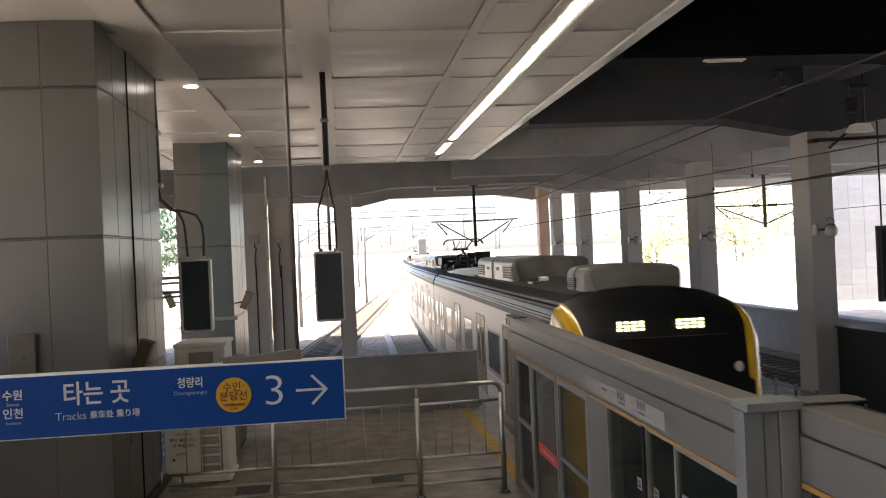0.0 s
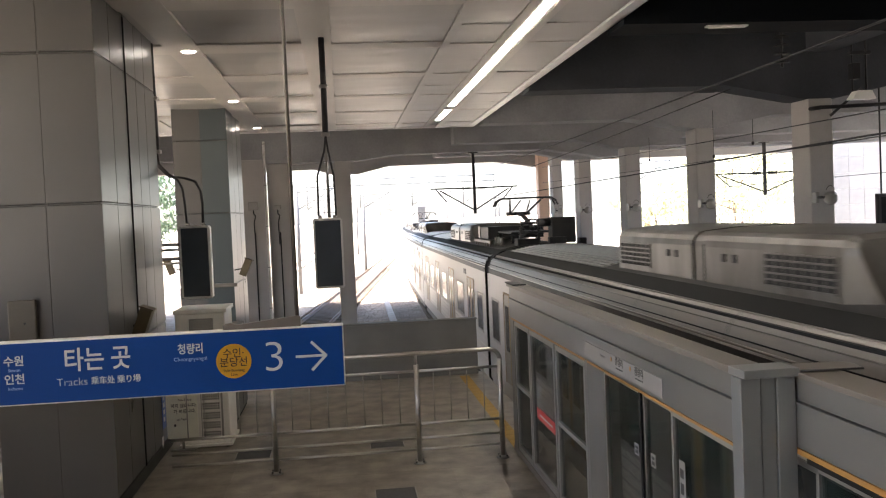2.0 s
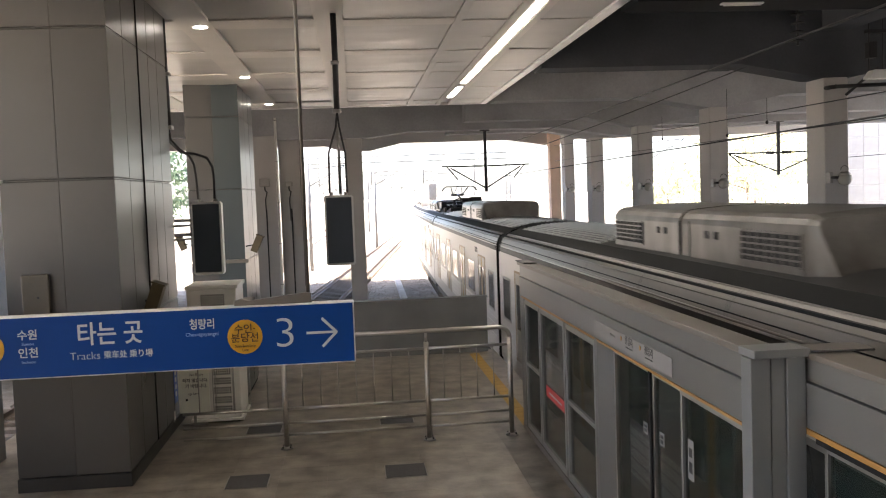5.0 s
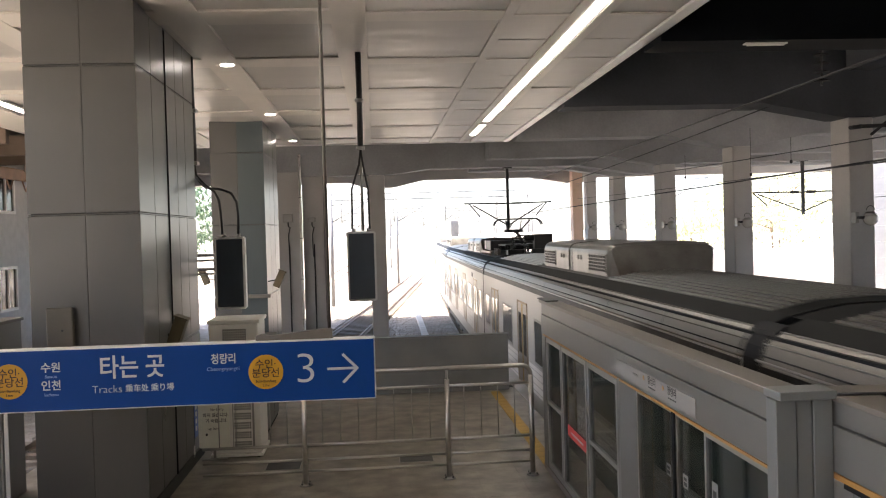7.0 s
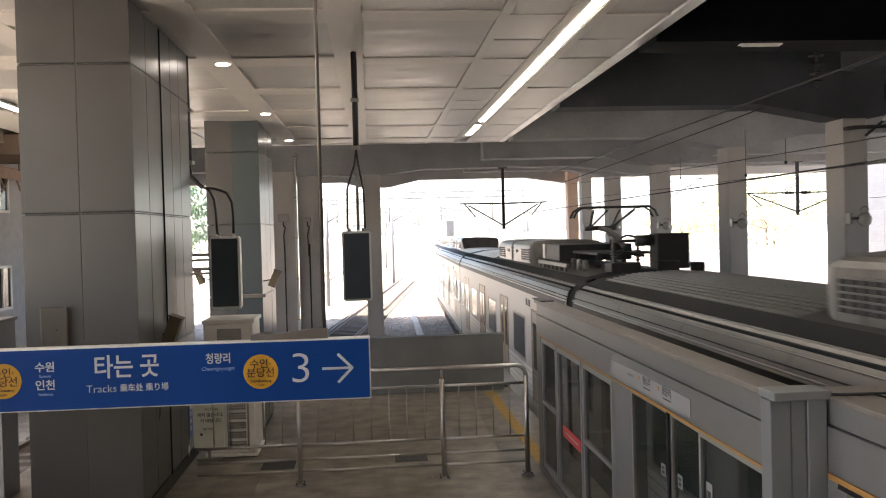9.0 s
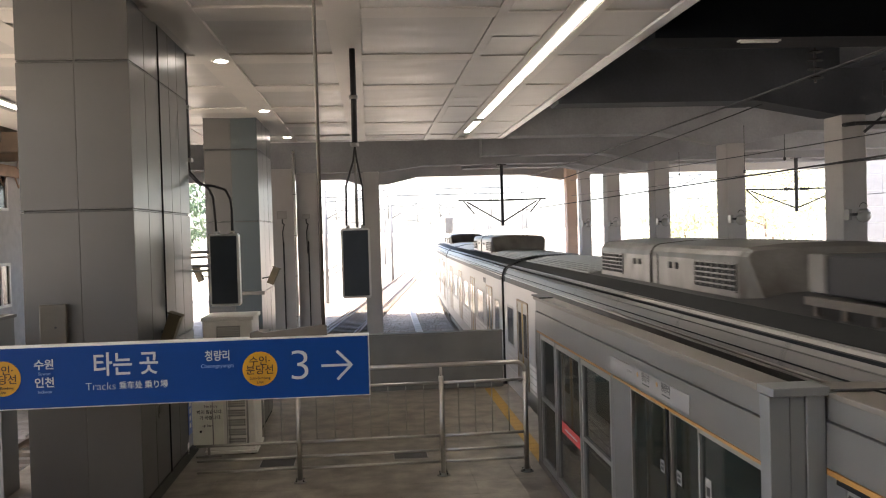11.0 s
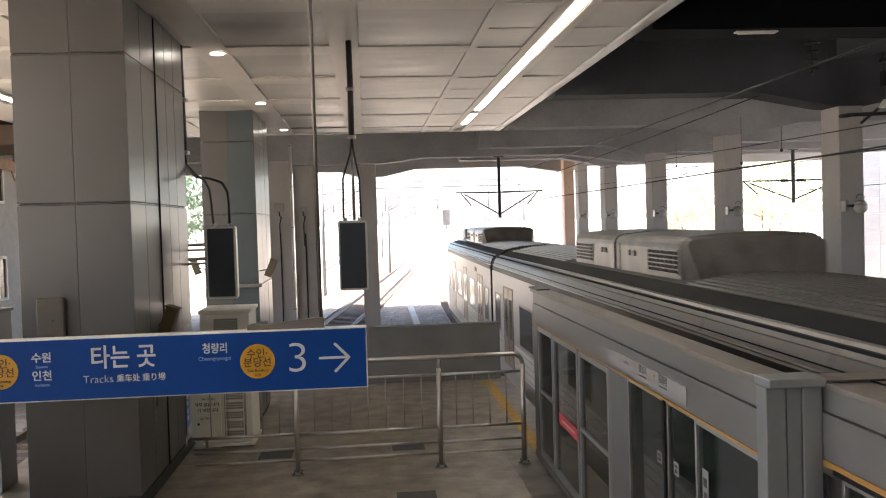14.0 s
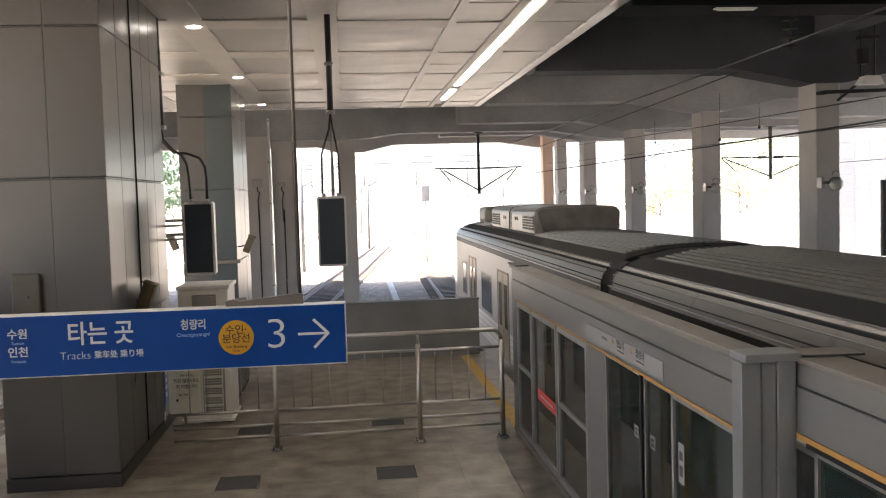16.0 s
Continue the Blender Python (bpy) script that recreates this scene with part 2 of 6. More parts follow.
def rod(bm, a, b, r, n=10, r2=None, cap=True):
    a, b = Vector(a), Vector(b)
    r2 = r if r2 is None else r2
    d = (b - a).normalized()
    u = d.cross(Vector((0, 0, 1)) if abs(d.z) < 0.9 else Vector((1, 0, 0))).normalized()
    w = d.cross(u)
    ra = [bm.verts.new(a + r * (math.cos(k * math.tau / n) * u + math.sin(k * math.tau / n) * w)) for k in range(n)]
    rb = [bm.verts.new(b + r2 * (math.cos(k * math.tau / n) * u + math.sin(k * math.tau / n) * w)) for k in range(n)]
    for k in range(n):
        fc = bm.faces.new((ra[k], ra[(k + 1) % n], rb[(k + 1) % n], rb[k]))
        fc.smooth = True
    if cap:
        bm.faces.new(list(reversed(ra)))
        bm.faces.new(rb)
    return bm


def tube(bm, pts, r, n=8):
    """A round tube along points, with mitred bends."""
    pts = [Vector(p) for p in pts]
    rings = []
    ref = None
    for i, p in enumerate(pts):
        d = (pts[min(i + 1, len(pts) - 1)] - pts[max(i - 1, 0)]).normalized()
        if ref is None:
            ref = d.cross(Vector((0.31, 0.2, 0.93)))
        u = (ref - d * ref.dot(d)).normalized()
        ref = u
        w = d.cross(u)
        rings.append([bm.verts.new(p + r * (math.cos(k * math.tau / n) * u + math.sin(k * math.tau / n) * w)) for k in range(n)])
    for a, b in zip(rings, rings[1:]):
        for k in range(n):
            bm.faces.new((a[k], a[(k + 1) % n], b[(k + 1) % n], b[k])).smooth = True
    bm.faces.new(list(reversed(rings[0])))
    bm.faces.new(rings[-1])
    return bm


def arc(c, r, a0, a1, u, w, n=6):
    c, u, w = Vector(c), Vector(u), Vector(w)
    return [c + r * (math.cos(radians(a0 + (a1 - a0) * k / n)) * u + math.sin(radians(a0 + (a1 - a0) * k / n)) * w) for k in range(n + 1)]


def disc(bm, c, r, axis="y", n=28, h=0.01):
    c = Vector(c)
    d = {"x": Vector((h, 0, 0)), "y": Vector((0, h, 0)), "z": Vector((0, 0, h))}[axis]
    return rod(bm, c, c + d, r, n)


def ball(bm, c, r, sx=1, sy=1, sz=1, seg=16):
    m = Matrix.Translation(c) @ Matrix.Diagonal((sx * r, sy * r, sz * r, 1))
    out = bmesh.ops.create_uvsphere(bm, u_segments=seg, v_segments=max(6, seg // 2), radius=1, matrix=m)
    for v in out["verts"]:
        for fc in v.link_faces:
            fc.smooth = True
    return bm


def prism(bm, outline, lo, hi, axis="y", mi=0, smooth=False):
    """Extrudes a closed outline of (a, b) pairs along an axis."""
    def at(p, q):
        return {"y": (p[0], q, p[1]), "x": (q, p[0], p[1]), "z": (p[0], p[1], q)}[axis]
    a = [bm.verts.new(at(p, lo)) for p in outline]
    b = [bm.verts.new(at(p, hi)) for p in outline]
    n = len(outline)
    for k in range(n):
        fc = bm.faces.new((a[k], a[(k + 1) % n], b[(k + 1) % n], b[k]))
        fc.material_index, fc.smooth = mi, smooth
    for fc in (bm.faces.new(list(reversed(a))), bm.faces.new(b)):
        fc.material_index = mi
    return bm


def mesh_of(bm, mats, name="mesh"):
    bmesh.ops.recalc_face_normals(bm, faces=bm.faces)
    me = bpy.data.meshes.new(name)
    bm.to_mesh(me)
    bm.free()
    for m in (mats if isinstance(mats, (list, tuple)) else [mats]):
        me.materials.append(M[m] if isinstance(m, str) else m)
    return me


def part(name, bm, mat, parent, label=""):
    ob = new(name, mesh_of(bm, mat, name))
    ob.parent = parent
    if label:
        ob["label"] = label
    return ob


def share(name, me, parent, m):
    ob = new(name, me)
    ob.parent = parent
    ob.matrix_basis = m
    return ob


def single(name, bm, mat, label="", category="", kind="", group=""):
    return tagged(new(name, mesh_of(bm, mat, name)), label, category, group, kind)


def thing(name, m, label, category, group="", kind=""):
    ob = new(name)
    ob.matrix_basis = m
    ob.empty_display_size = 0.1
    return tagged(ob, label, category, group, kind)


B = bmesh.new

# ---------------------------------------------------------------- ground and tracks
RAIL_Z = -1.13
TRACK_X, TRACK_SLOPE = 4.62, 0.006


def build_ground():
    bm = B()
    xs = [-4000, -1000, -400, -150, -60, -30] + [-16 + 0.9 * k for k in range(45)] + [30, 60, 150, 400, 1000, 4000]
    ys = [-400, -100, -30, 0, 15] + [20 + 0.9 * k for k in range(48)] + [70, 90, 120, 170, 260, 420, 900, 2000, 4500]
    grid = [[bm.verts.new((x, y, -1.42 + (0.05 * noise.noise((x * 0.8, y * 0.8, 0)) if -16 <= x <= 24 and y < 65 else 0))) for x in xs] for y in ys]
    for r0, r1 in zip(grid, grid[1:]):
        for k in range(len(xs) - 1):
            bm.faces.new((r0[k], r0[k + 1], r1[k + 1], r1[k])).smooth = True
    single("ground", bm, "ballast", "grey railway ballast bed running out to the horizon", "ground", "structure")
    # loose stones between the tracks
    rnd = random.Random(4)
    bm = B()
    for _ in range(12000):
        y = 20 + 36 * rnd.random() ** 1.3
        x = rnd.uniform(-6.5, 4.0)
        s = rnd.uniform(0.016, 0.036)
        m = Matrix.LocRotScale((x, y, -1.38 + rnd.uniform(0, 0.05)), Euler((rnd.random() * 6, rnd.random() * 6, 0)), (s, s * 0.8, s * 0.65))
        vs = [bm.verts.new(m @ Vector(v)) for v in ((1, 0, 0), (-1, 0, 0), (0, 1, 0), (0, -1, 0), (0, 0, 1), (0, 0, -1))]
        for q in ((0, 2, 4), (2, 1, 4), (1, 3, 4), (3, 0, 4), (2, 0, 5), (1, 2, 5), (3, 1, 5), (0, 3, 5)):
            bm.faces.new([vs[i] for i in q])
    single("ballast_stones", bm, "stone", "loose grey and brown ballast stones between the rails", "gravel", "stuff")


def build_track(name, x, y0, y1, slope, label, spacing=0.62):
    tr = thing(name, Matrix.Translation((x, 0, 0)) @ Matrix.Rotation(-math.atan(slope), 4, "Z"), label, "railway track", "tracks")
    for sx in (-1, 1):
        bm = B()
        cx = sx * 0.75
        prism(bm, [(cx - 0.07, RAIL_Z - 0.15), (cx + 0.07, RAIL_Z - 0.15), (cx + 0.015, RAIL_Z - 0.11), (cx + 0.015, RAIL_Z - 0.04),
                   (cx + 0.036, RAIL_Z - 0.03), (cx + 0.036, RAIL_Z), (cx - 0.036, RAIL_Z), (cx - 0.036, RAIL_Z - 0.03), (cx - 0.015, RAIL_Z - 0.04), (cx - 0.015, RAIL_Z - 0.11)], y0, y1)
        part("rail", bm, "rail", tr)
    bm = B()
    box(bm, -1.2, 1.2, -0.12, 0.12, RAIL_Z - 0.34, RAIL_Z - 0.15)
    me = mesh_of(bm, "sleeper", "sleeper")
    k = 0
    y = y0 + 0.3
    while y < y1 and k < 110:
        share("sleeper", me, tr, Matrix.Translation((0, y, 0)))
        y += spacing
        k += 1
    return tr


build_ground()


def track_x(y):
    """The line runs straight past the platform, then bends slowly to the right."""
    return TRACK_X + TRACK_SLOPE * y + max(0.0, y - 18.0) ** 2 / 2400


def track_slope(y):
    return TRACK_SLOPE + max(0.0, y - 18.0) / 1200


def build_main_track():
    tr = thing("railway_track", pose(0, 0, 0), "steel running rails under the moving train", "railway track", "tracks")
    ys = [-60, 0, 18] + [18 + 6 * k for k in range(1, 36)]
    for sx in (-0.75, 0.75):
        bm = B()
        rings = []
        for y in ys:
            cx = track_x(y) + sx
            rings.append([bm.verts.new((cx + a, y, RAIL_Z + z)) for a, z in ((-0.07, -0.15), (0.07, -0.15), (0.036, -0.03), (0.036, 0), (-0.036, 0), (-0.036, -0.03))])
        for a, b in zip(rings, rings[1:]):
            for i in range(6):
                bm.faces.new((a[i], a[(i + 1) % 6], b[(i + 1) % 6], b[i]))
        part("rail", bm, "rail", tr)
    bm = B()
    box(bm, -1.2, 1.2, -0.12, 0.12, RAIL_Z - 0.34, RAIL_Z - 0.15)
    me = mesh_of(bm, "sleeper", "sleeper")
    for k in range(130):
        y = 14 + k * 0.62
        share("sleeper", me, tr, pose(track_x(y), y, 0, 0, 0, -math.degrees(track_slope(y))))


build_main_track()
build_track("railway_track", -8.0, 8, 220, 0.03, "rusty steel rails on concrete sleepers in ballast", 0.62)
build_track("railway_track", -5.9, 21, 110, 0.105, "diverging rusty rails on concrete sleepers in ballast", 0.62)
build_track("railway_track", 15.5, 5, 200, 0.0, "far rails on concrete sleepers beyond the columns", 0.62)


def build_trough():
    tr = thing("cable_trough", pose(1.86, 20.5, -1.40, 0, 0, -0.9), "pale concrete cable trough with lids along the ballast", "cable trough")
    bm = B()
    box(bm, -0.14, 0.14, 0, 0.97, 0, 0.22, 0.008)
    me = mesh_of(bm, "trough", "lid")
    for k in range(46):
        share("lid", me, tr, Matrix.Translation((0, k * 0.985, 0)))


build_trough()

# ---------------------------------------------------------------- platform


def build_platform():
    bm = B()
    box(bm, -5.35, 2.98, -9, 19.55, -0.30, -0.006, 0.004)
    box(bm, -5.15, 2.80, -9, 19.4, -1.5, -0.302)
    slab = single("floor", bm, "floor", "polished brown-grey terrazzo platform floor with faint stains", "floor", "structure")
    bm = B()
    box(bm, 0.0015, 0.5985, 0.0015, 0.5985, -0.005, 0.0)
    me = mesh_of(bm, "floor", "tile")
    for i in range(9):
        for j in range(24):
            share("tile", me, slab, Matrix.Translation((-2.86 + i * 0.6, 4.9 + j * 0.6, 0)))
    for a, b, c, d in ((-5.35, -2.862, -9, 19.55), (2.542, 2.98, -9, 19.55), (-2.86, 2.54, -9, 4.898), (-2.86, 2.54, 19.302, 19.55)):
        bm = B()
        box(bm, a, b, c, d, -0.005, 0.0)
        part("margin", bm, "floor", slab)
    bm = B()
    box(bm, -5.3, 2.82, 19.25, 19.45, 0.003, 1.20, 0.012)
    box(bm, -5.32, 2.84, 19.23, 19.47, 1.202, 1.235, 0.008)
    single("wall_platform_end", bm, "wall_low", "dark grey low wall closing the platform end", "wall", "structure")
    # ribbed yellow tiles along the edge
    strip = thing("tactile_paving", pose(2.33, 12.75, 0), "worn yellow ribbed tactile tiles along the platform edge", "tactile paving", kind="structure")
    bm = B()
    box(bm, 0, 0.195, 0, 0.296, 0.002, 0.010)
    for k in range(4):
        box(bm, 0.02 + k * 0.045, 0.042 + k * 0.045, 0.015, 0.281, 0.0102, 0.015)
    me = mesh_of(bm, "yellow_tile", "tile")
    for k in range(21):
        share("tile", me, strip, Matrix.Translation((0.05, k * 0.30, 0)))
    near = thing("tactile_paving", pose(1.95, 6.2, 0), "short yellow tactile tiles before the screen doors", "tactile paving", kind="structure")
    for k in range(9):
        share("tile", me, near, Matrix.Translation((0, k * 0.30, 0)))


build_platform()


def floor_mat(x, y, label):
    t = thing("floor_hatch", pose(x, y, 0), label, "floor hatch", "floor hatches")
    bm = B()
    box(bm, -0.25, 0.25, -0.255, 0.255, 0.002, 0.012, 0.003)
    part("plate", bm, "mat", t)
    bm = B()
    for a, b, c, d in ((-0.262, 0.262, -0.267, -0.257), (-0.262, 0.262, 0.257, 0.267), (-0.262, -0.252, -0.257, 0.257), (0.252, 0.262, -0.257, 0.257)):
        box(bm, a, b, c, d, 0.001, 0.009)
    part("rim", bm, "steel_dull", t)


for hx, hy in ((0.52, 11.08), (-1.44, 11.05), (0.53, 13.7), (-1.48, 13.6)):
    floor_mat(hx, hy, "square near-black hatch plate set into the platform floor")

# ---------------------------------------------------------------- ceiling
CEIL_Z = 6.40


def build_ceiling():
    bm = B()
    x0, x1, y0, y1 = -9.2, 4.23, -9.0, 28.9
    box(bm, x0, x1, y0, y1, CEIL_Z + 0.07, CEIL_Z + 0.36)
    # strips stand a little below the sheets
    lanes = [(-9.2, -8.0), (-5.3, -4.8), (-2.74, -2.2), (-0.52, -0.04), (1.83, 1.97), (2.76, 2.90), (3.16, 3.30)]
    for a, b in lanes:
        box(bm, a, b, y0, y1, CEIL_Z - 0.004, CEIL_Z + 0.071, mi=0 if 1.8 < a < 1.9 else 1)
    rows = []
    y = 12.12 - 3.1 * 7
    while y < y1 - 0.4:
        rows.append(y)
        y += 3.1
    edges = [x0] + [e for ab in lanes for e in ab] + [x1]
    for y in rows:
        for a, b in zip(edges[0::2], edges[1::2]):
            w = 0.36 if b < 0 else 0.26 if b < 1.9 else 0.05
            if b - a > 0.3:
                box(bm, a + 0.001, b - 0.001, y - w, y + w, CEIL_Z, CEIL_Z + 0.071, mi=1)
    # loose sheets over the platform edge, each a little out of level
    rnd = random.Random(2)
    for y0s, y1s in zip(rows, rows[1:] + [28.9]):
        for a, b, w in ((-4.79, -2.75, 0.36), (-2.19, -0.53, 0.36), (-0.03, 1.82, 0.26)):
            ya, yb, nx, ny = y0s + w + 0.004, y1s - (w if y1s < 28.8 else 0.02) - 0.004, 9, 13
            lift = 0.030 if a < -0.5 else 0.014
            off = rnd.uniform(0, 50)
            g = []
            for j in range(ny):
                v = j / (ny - 1)
                line = []
                for i in range(nx):
                    u = i / (nx - 1)
                    edge = min(1.0, 5 * min(u, 1 - u), 5 * min(v, 1 - v))
                    x, y = a + (b - a) * u, ya + (yb - ya) * v
                    z = 0.024 * edge * noise.noise((x * 0.9 + off, y * 2.1, off)) - 0.010 * edge * math.sin(math.pi * v) ** 2
                    line.append(bm.verts.new((x, y, CEIL_Z + lift + z)))
                g.append(line)
            for r0, r1 in zip(g, g[1:]):
                for i in range(nx - 1):
                    bm.faces.new((r0[i], r0[i + 1], r1[i + 1], r1[i])).smooth = True
    for a, b in ((1.98, 2.75), (3.31, 4.22)):
        y = -8.0
        while y < 28.6:
            d = min(1.55, 28.85 - y)
            z = [CEIL_Z + 0.012 + rnd.uniform(-0.008, 0.009) for _ in range(4)]
            vs = [bm.verts.new(p) for p in ((a, y + 0.004, z[0]), (b, y + 0.004, z[1]), (b, y + d - 0.004, z[2]), (a, y + d - 0.004, z[3]))]
            vt = [bm.verts.new(v.co + Vector((0, 0, 0.02))) for v in vs]
            bm.faces.new(vs)
            for i in range(4):
                bm.faces.new((vs[i], vs[(i + 1) % 4], vt[(i + 1) % 4], vt[i]))
            y += 1.55
    single("ceiling", bm, ["ceiling", "ceiling_strip"], "beige sheet-metal ceiling with strips and slightly dented panels", "ceiling", "structure")
    bm = B()
    box(bm, 4.232, 4.43, -9.0, 28.9, CEIL_Z - 0.02, CEIL_Z + 0.32, 0.01)
    box(bm, -9.2, 4.228, 28.905, 29.0, CEIL_Z - 0.012, CEIL_Z + 0.32)
    single("trim_ceiling_edge", bm, "fascia", "pale metal fascia along the ceiling edge", "trim", "structure")


build_ceiling()


def tube_light(x, y0, y1, label):
    t = thing("strip_light", pose(x, 0, 0), label, "strip light", "ceiling lights")
    bm = B()
    box(bm, -0.128, 0.128, y0, y1, CEIL_Z + 0.004, CEIL_Z + 0.045)
    part("tray", bm, "fascia", t)
    bm = B()
    prism(bm, [(-0.078, CEIL_Z + 0.003), (-0.070, CEIL_Z - 0.012), (0.070, CEIL_Z - 0.012), (0.078, CEIL_Z + 0.003)], y0 + 0.02, y1 - 0.02)
    part("diffuser", bm, "tube", t, "glowing white diffuser")


tube_light(3.03, -6.0, 23.6, "long glowing white linear light recessed in the ceiling")
tube_light(3.03, 24.4, 26.9, "short glowing white linear light recessed in the ceiling")
tube_light(-7.66, -6.0, 23.6, "long glowing white linear light recessed in the ceiling")


def downlight(x, y):
    t = thing("downlight", pose(x, y, CEIL_Z), "round recessed ceiling downlight, lit warm white", "downlight", "ceiling lights")
    bm = B()
    n = 24
    for k in range(n):
        a, b = k * math.tau / n, (k + 1) * math.tau / n
        ring = [bm.verts.new((r * math.cos(c), r * math.sin(c), z)) for r, z, c in ((0.112, -0.016, a), (0.14, -0.006, a), (0.14, -0.006, b), (0.112, -0.016, b))]
        bm.faces.new(ring)
    part("bezel", bm, "white_paint", t)
    bm = B()
    disc(bm, (0, 0, -0.018), 0.111, "z", 24, 0.012)
    part("lens", bm, "downlight", t, "glowing lens")


for dy in (3.2, 9.2, 15.3, 21.45, 27.4):
    downlight(-2.40, dy)

# ---------------------------------------------------------------- pillars clad in panels


def pillar(name, x0, x1, y0, y1, splits_x, splits_y, blue, label):
    t = thing(name, pose(0, 0, 0), label, "pillar", "clad pillars", "structure")
    top = CEIL_Z + 0.08
    bm = B()
    box(bm, x0 + 0.03, x1 - 0.03, y0 + 0.03, y1 - 0.03, 0, top)
    part("core", bm, "seam", t)
    zs = [0.17, 1.99, 3.81, 5.63, top]
    g = 0.006
    for z in zs[1:-1]:
        bm = B()
        box(bm, x0 + 0.008, x1 - 0.008, y0 + 0.008, y1 - 0.008, z - 0.007, z + 0.006)
        part("joint_strip", bm, "panel", t)
    for x in splits_x:
        bm = B()
        box(bm, x - 0.02, x + 0.02, y0 + 0.006, y0 + 0.034, 0.17, top)
        part("joint_strip", bm, "seam_grey", t)
    xs, ys = [x0] + splits_x + [x1], [y0] + splits_y + [y1]
    for za, zb in zip(zs, zs[1:]):
        for i, (a, b) in enumerate(zip(xs, xs[1:])):
            for ya in (y0, y1 - 0.03):
                bm = B()
                box(bm, a + (g if i else 0), b - (g if b != x1 else 0), ya, ya + 0.03, za + 0.016, zb - 0.016, 0.004)
                part("panel", bm, "panel_blue" if blue and i == len(xs) - 2 else "panel", t)
        for a, b in zip(ys, ys[1:]):
            for xa in (x0, x1 - 0.03):
                bm = B()
                box(bm, xa, xa + 0.03, a + (0.022 if a == ys[2] else g if a != y0 else 0.031), b - (0.022 if b == ys[2] else g if b != y1 else 0.031), za + 0.016, zb - 0.016, 0.004)
                part("panel", bm, "panel", t)
    if len(splits_y) == 4:
        bm = B()
        box(bm, x1 - 0.004, x1 + 0.014, splits_y[1] - 0.016, splits_y[1] + 0.016, 0.17, CEIL_Z - 0.01, 0.004)
        part("cover_strip", bm, "black", t, "black cover strip")
    bm = B()
    box(bm, x0 - 0.012, x1 + 0.012, y0 - 0.012, y1 + 0.012, 0.002, 0.168, 0.004)
    part("plinth", bm, "skirting", t, "dark brown plinth")
    return t


pillar("pillar", -4.21, -2.87, 11.2, 14.64, [-3.52], [11.96, 12.74, 13.38, 13.95], False, "wide square pillar clad in light grey metal panels with dark seams")
pillar("pillar", -4.10, -2.77, 22.9, 26.0, [-3.43], [24.0, 25.0], True, "distant square pillar clad in grey and blue-grey metal panels")
pillar("pillar", -4.21, -2.87, -3.0, 0.2, [-3.52], [-2.0, -1.0], False, "wide square pillar clad in light grey metal panels with dark seams")

# ---------------------------------------------------------------- canopy over the tracks
BEFORE_CANOPY = set(bpy.data.objects)
COLS_Y = (11.2, 17.05, 22.8, 28.75, 34.6, 39.0)


def build_canopy():
    # shade under the canopy is put into the slab's near-black colour
    bm = B()
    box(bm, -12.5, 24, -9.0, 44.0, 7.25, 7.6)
    single("ceiling_canopy", bm, "slab", "near-black concrete canopy slab over the tracks, shade put into its colour", "ceiling", "structure")
    # cross beams with haunches at the columns; colours hold shade near, haze towards the portal
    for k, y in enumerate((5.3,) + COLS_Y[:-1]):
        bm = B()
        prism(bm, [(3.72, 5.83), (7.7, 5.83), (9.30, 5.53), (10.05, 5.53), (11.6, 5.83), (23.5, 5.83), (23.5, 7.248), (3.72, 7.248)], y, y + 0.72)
        single("beam_%d" % (k + 1), bm, "slab" if k < 2 else "concrete_dark" if k < 3 else "concrete_mid", "concrete cross beam with a haunched end, coloured for shade near and haze far", "beam", "structure")
    # haze before the portal is put into this beam's lighter colour
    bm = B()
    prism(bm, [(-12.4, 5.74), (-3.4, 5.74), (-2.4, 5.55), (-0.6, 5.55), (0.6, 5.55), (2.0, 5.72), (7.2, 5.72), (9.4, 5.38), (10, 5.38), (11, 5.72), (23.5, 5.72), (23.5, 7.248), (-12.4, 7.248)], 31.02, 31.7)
    single("beam_7", bm, "concrete_mid", "concrete cross beam beyond the ceiling, lightened for haze", "beam", "structure")
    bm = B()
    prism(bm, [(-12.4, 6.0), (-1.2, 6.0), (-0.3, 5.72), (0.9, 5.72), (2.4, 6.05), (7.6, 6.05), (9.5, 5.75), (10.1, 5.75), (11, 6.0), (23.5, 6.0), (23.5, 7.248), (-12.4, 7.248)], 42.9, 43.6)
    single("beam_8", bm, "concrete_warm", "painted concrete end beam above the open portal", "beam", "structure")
    # edge beams carry the canopy's shade in their dark colour
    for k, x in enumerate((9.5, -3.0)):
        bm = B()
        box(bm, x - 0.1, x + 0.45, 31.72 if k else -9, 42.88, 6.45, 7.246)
        single("beam_%d" % (9 + k), bm, "concrete_dark", "concrete edge beam along the columns, shade put into its colour", "beam", "structure")


build_canopy()


def column(x0, x1, y0, y1, mat, label, z1=7.24, chamfer=0.025):
    t = thing("column", pose(0, 0, 0), label, "column", "canopy columns", "structure")
    bm = B()
    box(bm, x0, x1, y0, y1, -1.5, z1, chamfer)
    part("shaft", bm, mat, t)
    bm = B()
    box(bm, x0 - 0.05, x1 + 0.05, y0 - 0.05, y1 + 0.05, -1.5, -0.9, 0.02)
    part("footing", bm, "concrete", t)
    return t


